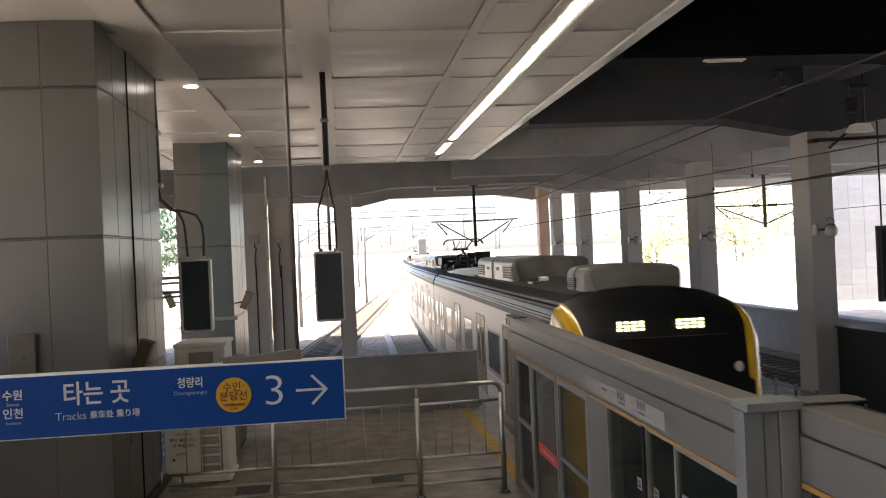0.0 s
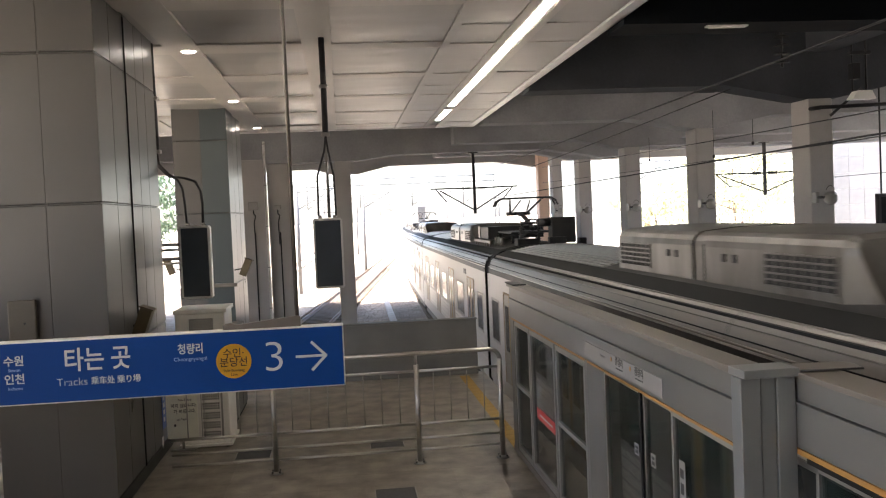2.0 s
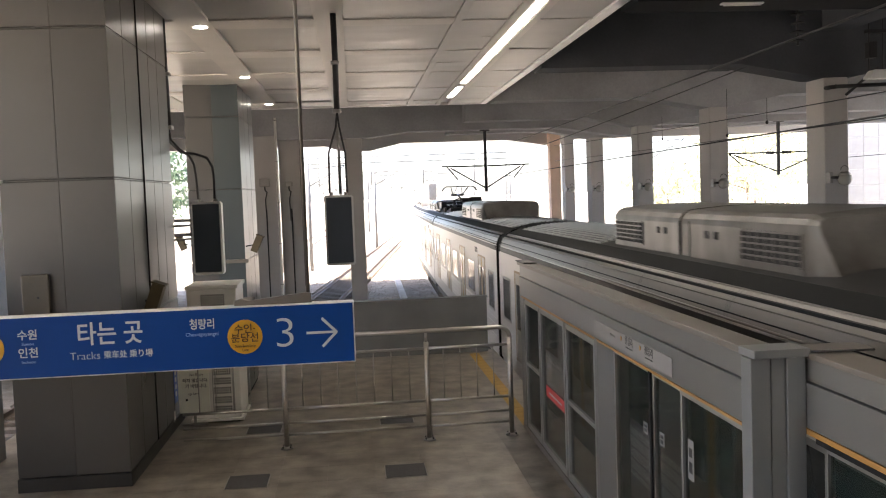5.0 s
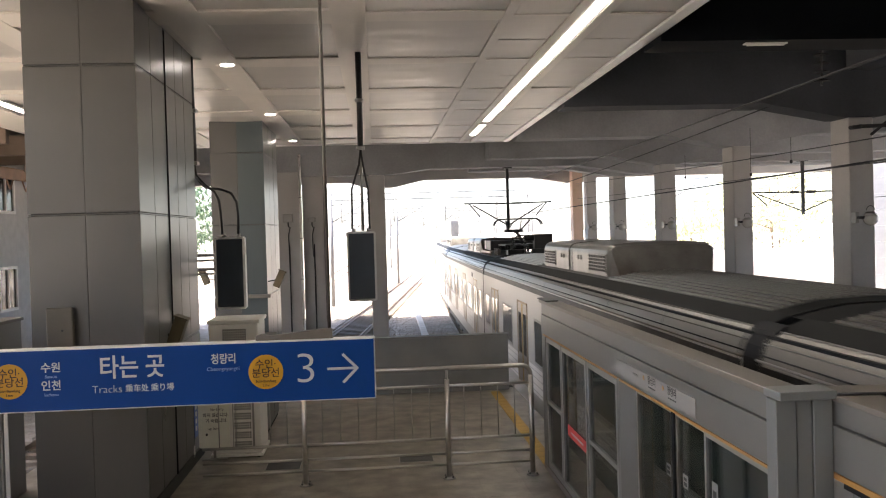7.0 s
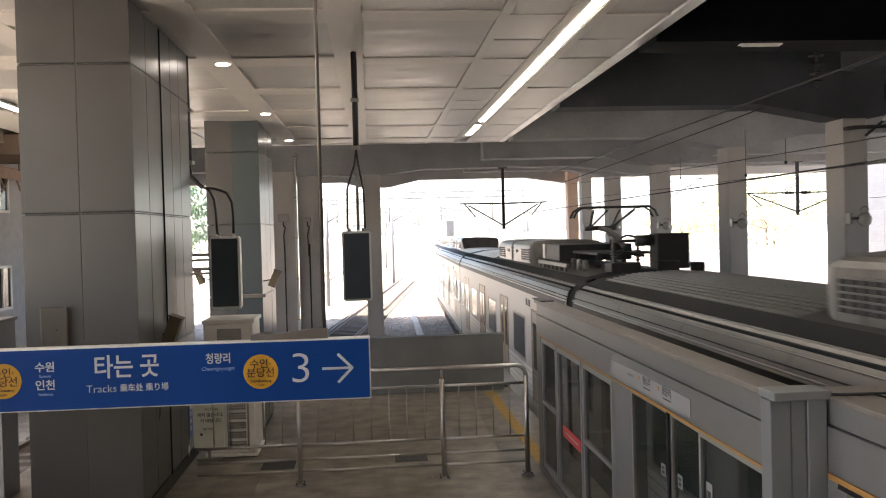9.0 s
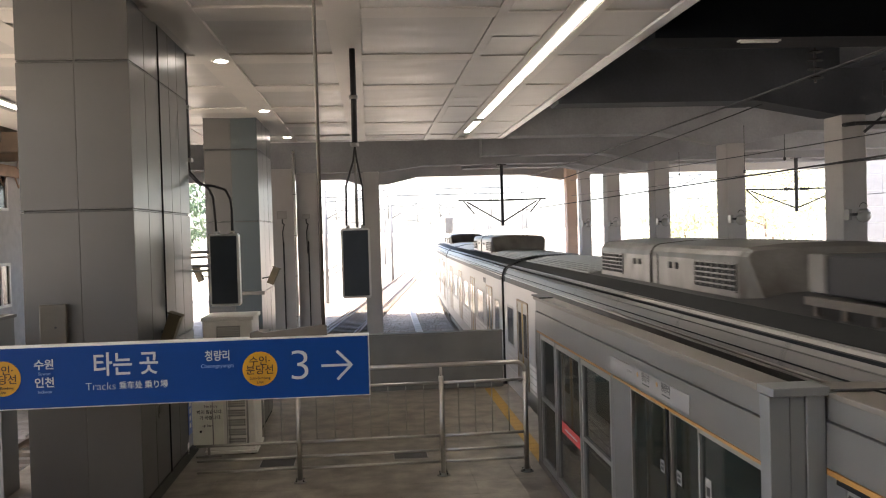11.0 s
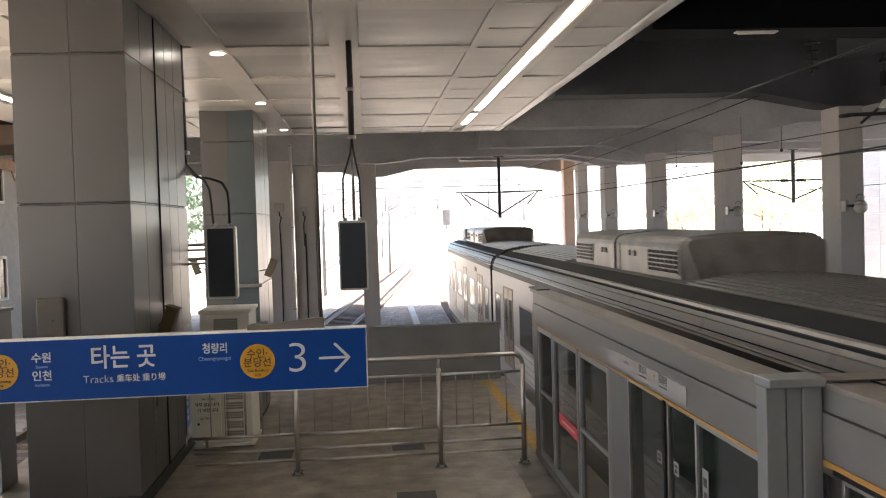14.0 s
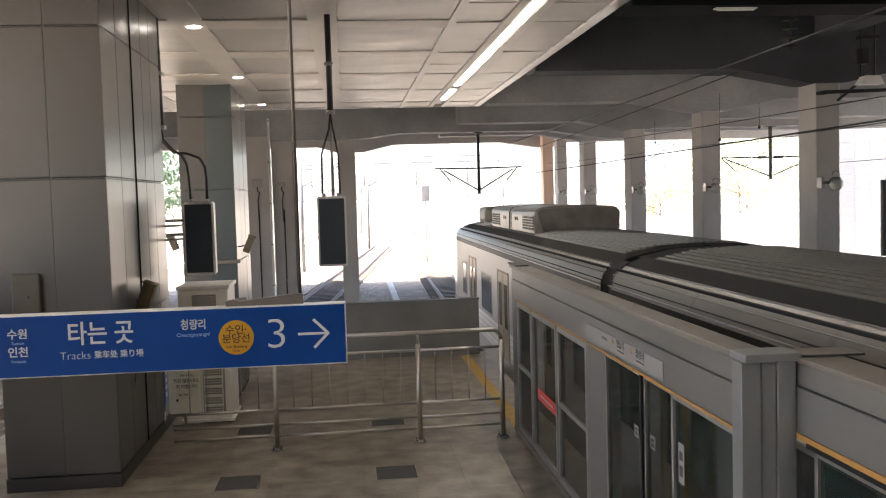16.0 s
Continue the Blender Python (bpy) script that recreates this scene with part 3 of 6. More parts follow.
for cy in COLS_Y[:5]:
    column(9.42, 9.93, cy, cy + 0.72, "concrete_warm", "grey concrete canopy column", 5.526)
column(9.42, 9.86, 39.0, 39.6, "concrete_warm", "slim grey concrete canopy column")
# the portal column's sunlight is put into its ochre colour
column(9.45, 9.95, 42.0, 42.6, "concrete_lit", "concrete column at the portal, sunlight put into its ochre colour")
column(-3.46, -2.56, 31.0, 31.9, "concrete_warm", "broad pale concrete column with conduits", 5.70)
column(-2.50, -1.76, 31.3, 31.9, "concrete_warm", "pale concrete column with conduits", 5.70)
column(-0.17, 0.38, 31.0, 31.9, "concrete_warm", "grey concrete column in the portal opening", 5.54)
column(-11.5, -10.9, 31.0, 31.8, "concrete_warm", "grey concrete canopy column")
column(-11.5, -10.9, 20.0, 20.8, "concrete_warm", "grey concrete canopy column")


def conduit(x, y, z0, z1, r, mat, label):
    t = thing("conduit", pose(x, y, 0), label, "conduit", "conduits")
    bm = B()
    rod(bm, (0, 0, z0), (0, 0, z1), r)
    part("pipe", bm, mat, t)
    z = z0 + 0.6
    while z < z1:
        bm = B()
        box(bm, -r - 0.02, r + 0.02, -r - 0.006, 0.05, z, z + 0.03, 0.004)
        part("clip", bm, "steel_dull", t)
        z += 1.4


conduit(-2.53, 30.93, -1.4, 6.3, 0.045, "white_paint", "white vertical pipe beside the column")
conduit(-2.95, 30.96, -1.3, 3.2, 0.022, "dark_metal", "thin dark conduit on the column")
conduit(-2.12, 31.26, -1.3, 3.2, 0.022, "dark_metal", "thin dark conduit on the column")
conduit(-1.72, 31.25, 0.5, 6.2, 0.05, "dark_metal", "dark drain pipe beside the column")


def junction_box(x, y, z, w, h):
    t = thing("junction_box", pose(x, y, z), "small grey junction box fixed to the column", "junction box", "junction boxes")
    bm = B()
    box(bm, -w, w, -0.12, 0, -h, h, 0.012)
    part("case", bm, "steel_dull", t)
    bm = B()
    box(bm, -w + 0.02, w - 0.02, -0.13, -0.122, -h + 0.02, h - 0.02, 0.003)
    part("cover", bm, "concrete", t)
    bm = B()
    tube(bm, [(0, -0.05, -h), (0, -0.05, -h - 0.1)] + arc((0.08, -0.05, -h - 0.1), 0.08, 180, 260, (1, 0, 0), (0, 0, 1), 4) + [(0.0, -0.05, -h - 0.45), (0.02, -0.05, -h - 1.2)], 0.02, 6)
    part("cable", bm, "cable", t)


junction_box(-2.97, 30.99, 4.12, 0.17, 0.14)
junction_box(-2.18, 31.29, 4.05, 0.12, 0.08)


def globe_lamp(x, y, z):
    t = thing("wall_lamp", pose(x, y, z), "metal-hooded globe lamp on a bracket on a column", "wall lamp", "globe lamps")
    bm = B()
    box(bm, -0.19, -0.12, 0.20, 0.38, -0.11, 0.11, 0.01)
    part("wall_plate", bm, "steel_dull", t)
    bm = B()
    tube(bm, [(-0.15, 0.25, 0.0), (-0.14, 0.0, 0.0), (-0.05, 0, 0.0)], 0.028, 8)
    tube(bm, arc((0.0, 0, 0.14), 0.085, 0, 180, (1, 0, 0), (0, 0, 1), 8), 0.007, 6)
    part("arm", bm, "dark_metal", t)
    bm = B()
    rod(bm, (0, 0, 0.04), (0, 0, 0.11), 0.145, 20, 0.06)
    part("hood", bm, "steel_dull", t)
    bm = B()
    ball(bm, (0, 0, -0.03), 0.138, 1, 1, 0.95, 18)
    part("globe", bm, "globe", t)


for cy in COLS_Y[1:5]:
    globe_lamp(9.62, cy - 0.38, 3.53)
globe_lamp(9.62, 38.6, 3.55)

# ---------------------------------------------------------------- overhead line


def drop_mast(x, y, ztop, zbot, arm):
    t = thing("catenary_support", pose(x, y, 0), "dark steel drop post with cantilever arms for the overhead line", "catenary support", "overhead line")
    bm = B()
    box(bm, -0.05, 0.05, -0.05, 0.05, zbot, ztop, 0.006)
    box(bm, -0.16, 0.16, -0.12, 0.12, ztop - 0.02, ztop + 0.03, 0.004)
    part("post", bm, "dark_metal", t)
    zt = zbot + (ztop - zbot) * 0.42
    for sx in (-1, 1):
        bm = B()
        rod(bm, (0, 0, zt), (sx * arm * 1.25, 0, zt + 0.02), 0.026, 8)
        rod(bm, (0, 0, zbot + 0.12), (sx * arm, 0, zt - 0.04), 0.024, 8)
        rod(bm, (sx * arm * 0.8, 0, zt - 0.45), (sx * arm * 1.1, 0, zt + 0.0), 0.024, 6)
        part("bracket", bm, "dark_metal", t)
        bm = B()
        for k in range(5):
            rod(bm, (sx * (0.16 + k * 0.07), 0, zt), (sx * (0.185 + k * 0.07), 0, zt), 0.06, 10)
        part("insulator", bm, "dark_metal", t)
    return t


drop_mast(4.72, 31.35, 5.70, 3.55, 1.25)
drop_mast(15.55, 31.36, 5.72, 3.77, 1.7)


def wire(pts, r, label):
    bm = B()
    tube(bm, pts, r, 5)
    single("overhead_wire", bm, "cable", label, "overhead wire", group="overhead line")


def span(a, b, sag, n=10):
    a, b = Vector(a), Vector(b)
    return [a.lerp(b, k / n) - Vector((0, 0, sag * 4 * (k / n) * (1 - k / n))) for k in range(n + 1)]


wire(span((4.55, -6, 5.05), (4.75, 31.35, 4.98), 0.08) + span((4.75, 31.35, 4.98), (7.3, 90, 5.2), 0.5)[1:], 0.012, "thin dark messenger wire above the train")
wire([(4.55, -6, 4.02), (4.83, 31.35, 4.0), (5.6, 60, 4.0), (7.3, 90, 4.0)], 0.010, "thin dark contact wire above the train")
wire(span((9.4, 10, 4.95), (9.2, 40, 5.55), 0.1), 0.012, "dark wire along the columns")
wire(span((9.45, 8, 4.5), (9.2, 40, 4.85), 0.05), 0.010, "dark wire along the columns")
wire(span((15.5, 5, 5.4), (15.5, 80, 5.4), 0.2), 0.012, "dark wire over the far track")
wire([(15.5, 5, 4.2), (15.5, 80, 4.2)], 0.010, "dark contact wire over the far track")


def insulator_stack(x, y, z, label):
    t = thing("insulator_string", pose(x, y, z), label, "insulator", "overhead line")
    bm = B()
    rod(bm, (0, 0, -0.32), (0, 0, 7.25 - z), 0.02, 8)
    part("rod", bm, "dark_metal", t)
    for k in range(4):
        bm = B()
        rod(bm, (0, 0, -0.25 + k * 0.14), (0, 0, -0.22 + k * 0.14), 0.125, 18, 0.05)
        part("disc", bm, "black", t)


insulator_stack(7.3, 14.0, 6.0, "dark glazed insulator discs hanging from the dark canopy")


def batten(x, y, z, w, label):
    t = thing("batten_lamp", pose(x, y, z), label, "lamp", "canopy lamps")
    bm = B()
    box(bm, -w, w, -0.05, 0.05, 0, 0.02, 0.004)
    part("housing", bm, "white_paint", t)
    bm = B()
    rod(bm, (-w + 0.03, 0, -0.014), (w - 0.03, 0, -0.009), 0.008, 10)
    part("tube", bm, "white_paint", t)
    bm = B()
    for sx in (-0.7, 0.7):
        rod(bm, (sx * w, 0, 0.05), (sx * w, 0, 5.84 - z), 0.012, 6)
    part("hanger", bm, "dark_metal", t)


batten(5.12, 11.26, 5.785, 0.28, "unlit white batten lamp hanging under the canopy")

# the canopy was laid out a size too small: enlarge its things about the camera, which keeps their fit to its view, so
# that its beams clear the platform ceiling
CAMERA_EYE = Vector((0, 0, 3.45))
ENLARGE = Matrix.Translation(CAMERA_EYE) @ Matrix.Scale(1.195, 4) @ Matrix.Translation(-CAMERA_EYE)
for ob in set(bpy.data.objects) - BEFORE_CANOPY:
    if ob.parent is None:
        ob.matrix_basis = ENLARGE @ ob.matrix_basis

wire(span((6.75, 37.4, 5.02), (9.5, 20.4, 6.28), 0.05), 0.016, "dark guy wire rising from the drop post to a canopy beam")


def flood_bracket():
    t = thing("lamp_bracket", pose(11.3, 20.1, 5.68), "dark steel bracket with a pale floodlight reaching out from a column", "bracket")
    bm = B()
    rod(bm, (0, 0.3, 0), (0.12, 0, 0), 0.05, 8)
    rod(bm, (0.12, 0, 0), (2.6, -0.1, 0.04), 0.045, 8)
    rod(bm, (0.35, 0, -0.2), (1.15, 0, 0.42), 0.035, 8)
    part("arm", bm, "dark_metal", t)
    bm = B()
    prism(bm, [(0.75, 0.14), (1.35, 0.14), (1.25, 0.34), (0.9, 0.34)], -0.28, 0.0)
    part("lamp_case", bm, "white_paint", t, "pale floodlight case")
    bm = B()
    for x in (0.85, 1.2):
        rod(bm, (x, -0.12, 0.34), (x, -0.12, 2.28), 0.022, 6)
    box(bm, 0.78, 1.28, -0.2, -0.05, 1.2, 1.28)
    box(bm, 0.80, 1.0, -0.24, -0.02, 0.62, 1.0, 0.02)
    part("hanger_frame", bm, "dark_metal", t)


flood_bracket()


def dropper(x, y, z0, z1):
    t = thing("dropper_wire", pose(x, y, 0), "thin vertical dropper with a small clamp on the overhead wires", "dropper", "overhead line")
    bm = B()
    rod(bm, (0, 0, z0), (0, 0, z1), 0.008, 6)
    part("wire", bm, "cable", t)
    bm = B()
    ball(bm, (0, 0, z0), 0.045, 1, 1, 1.2, 8)
    part("clamp", bm, "dark_metal", t)


for dx, dy, dz0, dz1 in ((11.16, 17.0, 5.15, 5.62), (11.12, 25.6, 4.93, 6.3), (11.1, 23.0, 5.1, 5.75), (11.06, 31.0, 5.2, 6.0)):
    dropper(dx, dy, dz0, dz1)

# ---------------------------------------------------------------- platform screen doors


def pane(t, y0, y1, z0, z1, x, frame_w=0.045, depth=0.05, mat="psd_glass", fmat="psd"):
    bm = B()
    box(bm, x, x + depth, y0, y0 + frame_w, z0, z1, 0.004)
    box(bm, x, x + depth, y1 - frame_w, y1, z0, z1, 0.004)
    box(bm, x + 0.001, x + depth - 0.001, y0 + frame_w, y1 - frame_w, z0, z0 + frame_w * 1.3)
    box(bm, x + 0.001, x + depth - 0.001, y0 + frame_w, y1 - frame_w, z1 - frame_w, z1)
    fr = part("frame", bm, fmat, t)
    bm = B()
    box(bm, x + depth * 0.45, x + depth * 0.45 + 0.012, y0 + frame_w, y1 - frame_w, z0 + frame_w * 1.3, z1 - frame_w)
    g = part("pane", bm, mat, fr)
    return fr


def plate_text(parent, body, x, y, z, size, mat):
    """Raised lettering on a surface that faces -x."""
    cu = bpy.data.curves.new("text", "FONT")
    cu.body, cu.size, cu.align_x, cu.align_y = body, size, "CENTER", "CENTER"
    cu.extrude, cu.offset = 0.001, 0.001
    tmp = new("text_curve", cu)
    bpy.context.view_layer.update()
    me = bpy.data.meshes.new_from_object(tmp.evaluated_get(bpy.context.evaluated_depsgraph_get()))
    bpy.data.objects.remove(tmp)
    me.materials.clear()
    me.materials.append(M[mat])
    ob = new("lettering", me)
    ob.parent = parent
    ob.matrix_basis = Matrix(((0, 0, -1, x), (-1, 0, 0, y), (0, 1, 0, z), (0, 0, 0, 1)))


def screen_doors():
    X = 2.37
    t = thing("platform_screen_door", pose(0, 0, 0), "grey steel platform screen door bank with dark glass and an orange stripe", "screen door", "screen doors")
    # header with a groove and a cap
    bm = B()
    box(bm, X + 0.01, X + 0.19, 5.27, 12.82, 2.243, 2.40, 0.006)
    box(bm, X, X + 0.19, 5.27, 12.82, 1.965, 2.235, 0.006)
    part("header", bm, "psd", t)
    bm = B()
    box(bm, X - 0.015, X + 0.20, 5.31, 12.9, 2.402, 2.45, 0.008)
    part("cap", bm, "psd_light", t, "pale dusty top cover")
    bm = B()
    box(bm, X - 0.003, X + 0.02, 5.30, 12.70, 1.943, 1.963)
    part("stripe", bm, "psd_orange", t, "orange stripe")
    bm = B()
    box(bm, X - 0.004, X + 0.0, 6.53, 8.74, 2.00, 2.15)
    plate = part("label_plate", bm, "label_plate", t, "pale plate with station directions")
    plate_text(plate, "왕십리", X - 0.0045, 7.60, 2.102, 0.082, "ink")
    plate_text(plate, "청량리", X - 0.0045, 7.07, 2.102, 0.082, "ink")
    # faded and small writing that cannot be made out
    for a, b, z, h, mat in ((8.02, 8.18, 2.09, 0.022, "psd"), (7.50, 7.70, 2.045, 0.010, "ink"), (6.97, 7.17, 2.045, 0.010, "ink")):
        bm = B()
        n = 5
        d = (b - a) / n
        for k in range(n):
            box(bm, X - 0.007, X - 0.0042, a + k * d, a + (k + 0.7) * d, z - h / 2, z + h / 2)
        part("lettering", bm, mat, plate)
    for a in (7.83, 7.29):
        bm = B()
        rod(bm, (X - 0.007, a, 2.102), (X - 0.0042, a, 2.102), 0.022, 14)
        part("line_dot", bm, "psd_orange", plate, "orange line dot")
    # end post at the far end and the narrow panels
    bm = B()
    box(bm, X, X + 0.2, 12.52, 12.80, 0.004, 1.963, 0.008)
    part("end_post", bm, "psd", t)
    for y0, y1 in ((11.52, 12.50), (10.12, 11.48), (8.78, 10.06)):
        pane(t, y0, y1, 0.09, 1.93, X + 0.004, 0.06, 0.06, fmat="psd_frame")
    # middle rails
    for y0, y1 in ((11.58, 12.44), (8.84, 10.0)):
        bm = B()
        box(bm, X + 0.002, X + 0.05, y0, y1, 1.0, 1.05, 0.004)
        part("mid_rail", bm, "psd_frame", t)
    # red notice on the second pane
    bm = B()
    box(bm, X + 0.012, X + 0.018, 10.22, 11.20, 0.83, 0.97)
    sign = part("notice", bm, "red_sign", t, "red emergency notice strip")
    bm = B()
    box(bm, X + 0.008, X + 0.0118, 10.35, 11.02, 0.89, 0.91)
    part("lettering", bm, "sign_white", sign)
    # post between fixed panes and sliding leaves: broad sloped cover
    bm = B()
    prism(bm, [(X - 0.004, 8.74), (X - 0.004, 8.66), (X + 0.10, 8.28), (X + 0.2, 8.28), (X + 0.2, 8.74)], 0.004, 1.963, "z")
    part("post", bm, "psd", t, "broad grey corner cover")
    for y0, y1 in ((7.20, 8.26), (6.48, 7.16), (5.28, 6.44)):
        pane(t, y0, y1, 0.03, 1.93, X + 0.05 if y0 > 6.4 else X + 0.02, 0.035, 0.05, fmat="steel" if y0 > 6.4 else "psd_frame")
    bm = B()
    box(bm, X + 0.03, X + 0.05, 7.16, 7.20, 0.03, 1.93)
    part("rubber_edge", bm, "black", t)
    # small notices on the leaves
    for yy, zz, h in ((7.34, 1.40, 0.10), (6.93, 1.41, 0.11), (6.22, 1.45, 0.30)):
        bm = B()
        box(bm, X + 0.012 if yy < 6.4 else X + 0.045, X + 0.016 if yy < 6.4 else X + 0.049, yy - 0.055, yy + 0.055, zz - h / 2, zz + h / 2)
        n = part("notice", bm, "label_plate", t, "small pale notice")
        bm = B()
        xx = X + 0.009 if yy < 6.4 else X + 0.042
        box(bm, xx, xx + 0.0025, yy - 0.03, yy + 0.03, zz - h * 0.32, zz - h * 0.05)
        box(bm, xx, xx + 0.0025, yy - 0.03, yy + 0.03, zz + h * 0.08, zz + h * 0.3)
        part("pictogram", bm, "ink", n)
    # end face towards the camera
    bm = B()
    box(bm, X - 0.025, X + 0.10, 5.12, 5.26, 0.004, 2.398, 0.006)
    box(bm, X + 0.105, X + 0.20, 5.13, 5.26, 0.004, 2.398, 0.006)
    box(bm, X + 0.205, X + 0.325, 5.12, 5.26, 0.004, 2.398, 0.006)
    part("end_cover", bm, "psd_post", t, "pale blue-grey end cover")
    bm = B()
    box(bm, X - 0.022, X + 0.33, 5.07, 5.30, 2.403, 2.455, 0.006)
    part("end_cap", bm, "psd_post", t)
    bm = B()
    box(bm, X - 0.006, X + 0.20, 5.3, 12.8, 0.003, 0.085, 0.004)
    part("sill", bm, "psd_light", t)
    # the recessed next bank
    X2 = 2.70
    u = thing("platform_screen_door", pose(0, 0, 0), "recessed grey screen door bank nearer the stairs, with dark glass", "screen door", "screen doors")
    bm = B()
    box(bm, X2 + 0.012, X2 + 0.24, -6.0, 5.25, 2.243, 2.385, 0.006)
    box(bm, X2, X2 + 0.24, -6.0, 5.25, 1.955, 2.235, 0.006)
    part("header", bm, "psd", u)
    bm = B()
    box(bm, X2 - 0.012, X2 + 0.26, -6.0, 5.25, 2.388, 2.425, 0.006)
    part("cap", bm, "psd_light", u, "pale dusty top cover")
    bm = B()
    box(bm, X2 - 0.003, X2 + 0.02, -6.0, 5.2, 1.918, 1.952)
    part("stripe", bm, "psd_orange", u, "orange stripe")
    bm = B()
    box(bm, X2 + 0.0, X2 + 0.03, -6.0, 5.02, 1.885, 1.914)
    part("track", bm, "black", u)
    for y0, y1 in ((3.3, 4.98), (1.8, 3.26), (0.3, 1.76), (-1.2, 0.26), (-3.0, -1.24)):
        pane(u, y0, y1, 0.03, 1.88, X2 + 0.03, 0.035, 0.05, fmat="steel_dull")
    bm = B()
    prism(bm, [(X2 - 0.004, 5.06), (X2 + 0.37, 5.02), (X2 + 0.40, 5.16), (X2 + 0.37, 5.25), (X2 - 0.004, 5.28)], 2.432, 2.444, "z")
    part("cover_plate", bm, "psd_light", u, "dusty flat cover plate")
    bm = B()
    tube(bm, [(X2 - 0.004, 5.055, 2.438), (X2 + 0.372, 5.015, 2.438), (X2 + 0.403, 5.10, 2.436)], 0.007, 6)
    part("rubber_edge", bm, "cable", u)
    bm = B()
    box(bm, X - 0.03, X + 0.16, 12.30, 12.93, 2.452, 2.47, 0.004)
    part("end_flashing", bm, "dark_metal", t, "dark plate on the far end")


screen_doors()


def left_screen_doors():
    X = -4.97
    t = thing("platform_screen_door", pose(0, 0, 0), "grey steel screen door bank with dark glass on the opposite platform edge", "screen door", "screen doors")
    bm = B()
    box(bm, X - 0.24, X, 3.0, 12.85, 1.96, 2.40, 0.006)
    part("header", bm, "psd", t)
    bm = B()
    box(bm, X - 0.26, X + 0.02, 3.0, 12.9, 2.402, 2.45, 0.008)
    part("cap", bm, "psd_light", t)
    bm = B()
    box(bm, X - 0.2, X, 12.3, 12.84, 0.004, 1.955, 0.008)
    part("end_post", bm, "psd", t)
    for k in range(6):
        y0 = 3.2 + k * 1.5
        bm = B()
        for a, b in ((y0, y0 + 0.06), (y0 + 1.40, y0 + 1.46)):
            box(bm, X - 0.06, X, a, b, 0.05, 1.95, 0.004)
        box(bm, X - 0.058, X - 0.002, y0 + 0.06, y0 + 1.40, 0.95, 1.0)
        fr = part("frame", bm, "psd", t)
        bm = B()
        box(bm, X - 0.035, X - 0.025, y0 + 0.06, y0 + 1.40, 0.05, 1.95)
        part("pane", bm, "psd_glass", fr)


left_screen_doors()

# ---------------------------------------------------------------- platform-end fence


def fence():
    t = thing("guard_fence", pose(0, 12.45, 0), "brushed steel guard fence with thin uprights across the platform", "fence")
    posts = (2.13, 0.94, -1.06)
    top, z2, z3, z4, z5 = 1.56, 1.31, 0.565, 0.36, 0.20
    for px in posts:
        bm = B()
        if px > 2:
            rod(bm, (px, 0, 0.01), (px, 0, top - 0.14), 0.036, 14)
        else:
            rod(bm, (px, 0, 0.01), (px, 0, top - 0.16), 0.036, 14)
            rod(bm, (px, 0, top - 0.16), (px, 0, top - 0.03), 0.02, 10)
        p = part("post", bm, "steel", t)
        bm = B()
        rod(bm, (px, 0, 0.002), (px, 0, 0.035), 0.095, 18, 0.06)
        part("base_flange", bm, "steel_dull", p)
        for a in (45, 135, 225, 315):
            bm = B()
            rod(bm, (px + 0.07 * math.cos(radians(a)), 0.07 * math.sin(radians(a)), 0.02), (px + 0.07 * math.cos(radians(a)), 0.07 * math.sin(radians(a)), 0.045), 0.012, 6)
            part("bolt", bm, "dark_metal", p)
    bm = B()
    tube(bm, [(-2.46, 0, top), (1.95, 0, top)] + arc((1.99, 0, top - 0.14), 0.14, 90, 0, (1, 0, 0), (0, 0, 1), 6), 0.031, 14)
    part("handrail", bm, "steel", t)
    xs = [-2.46, -1.06, 0.94, 2.13]
    for z, r in ((z2, 0.021), (z3, 0.021), (z4, 0.019), (z5, 0.019)):
        for a, b in zip(xs, xs[1:]):
            bm = B()
            rod(bm, (a + (0.03 if a > -2 else 0), 0, z), (b - 0.03, 0, z), r, 10)
            part("rail", bm, "steel", t)
    bm = B()
    rod(bm, (0, 0, z3), (0, 0, z2), 0.0085, 6)
    me = mesh_of(bm, "steel_dull", "baluster")
    for a, b in zip(xs, xs[1:]):
        n = round((b - a) / 0.245)
        for k in range(1, n):
            share("baluster", me, t, Matrix.Translation((a + (b - a) * k / n, 0, 0)))


fence()

# ---------------------------------------------------------------- hanging sign


def text_part(parent, body, x, z, size, mat, y, align="CENTER", name="lettering", squeeze=1.0, thin=0.0):
    cu = bpy.data.curves.new("text", "FONT")
    cu.body, cu.size, cu.align_x, cu.align_y = body, size, align, "CENTER"
    cu.extrude = 0.0015
    cu.offset = -thin
    tmp = new("text_curve", cu)
    bpy.context.view_layer.update()
    me = bpy.data.meshes.new_from_object(tmp.evaluated_get(bpy.context.evaluated_depsgraph_get()))
    bpy.data.objects.remove(tmp)
    me.materials.clear()
    me.materials.append(M[mat])
    ob = new(name, me)
    ob.parent = parent
    ob.matrix_basis = Matrix.Translation((x, y, z)) @ Matrix.Rotation(radians(90), 4, "X") @ Matrix.Diagonal((squeeze, 1, 1, 1))
    return ob


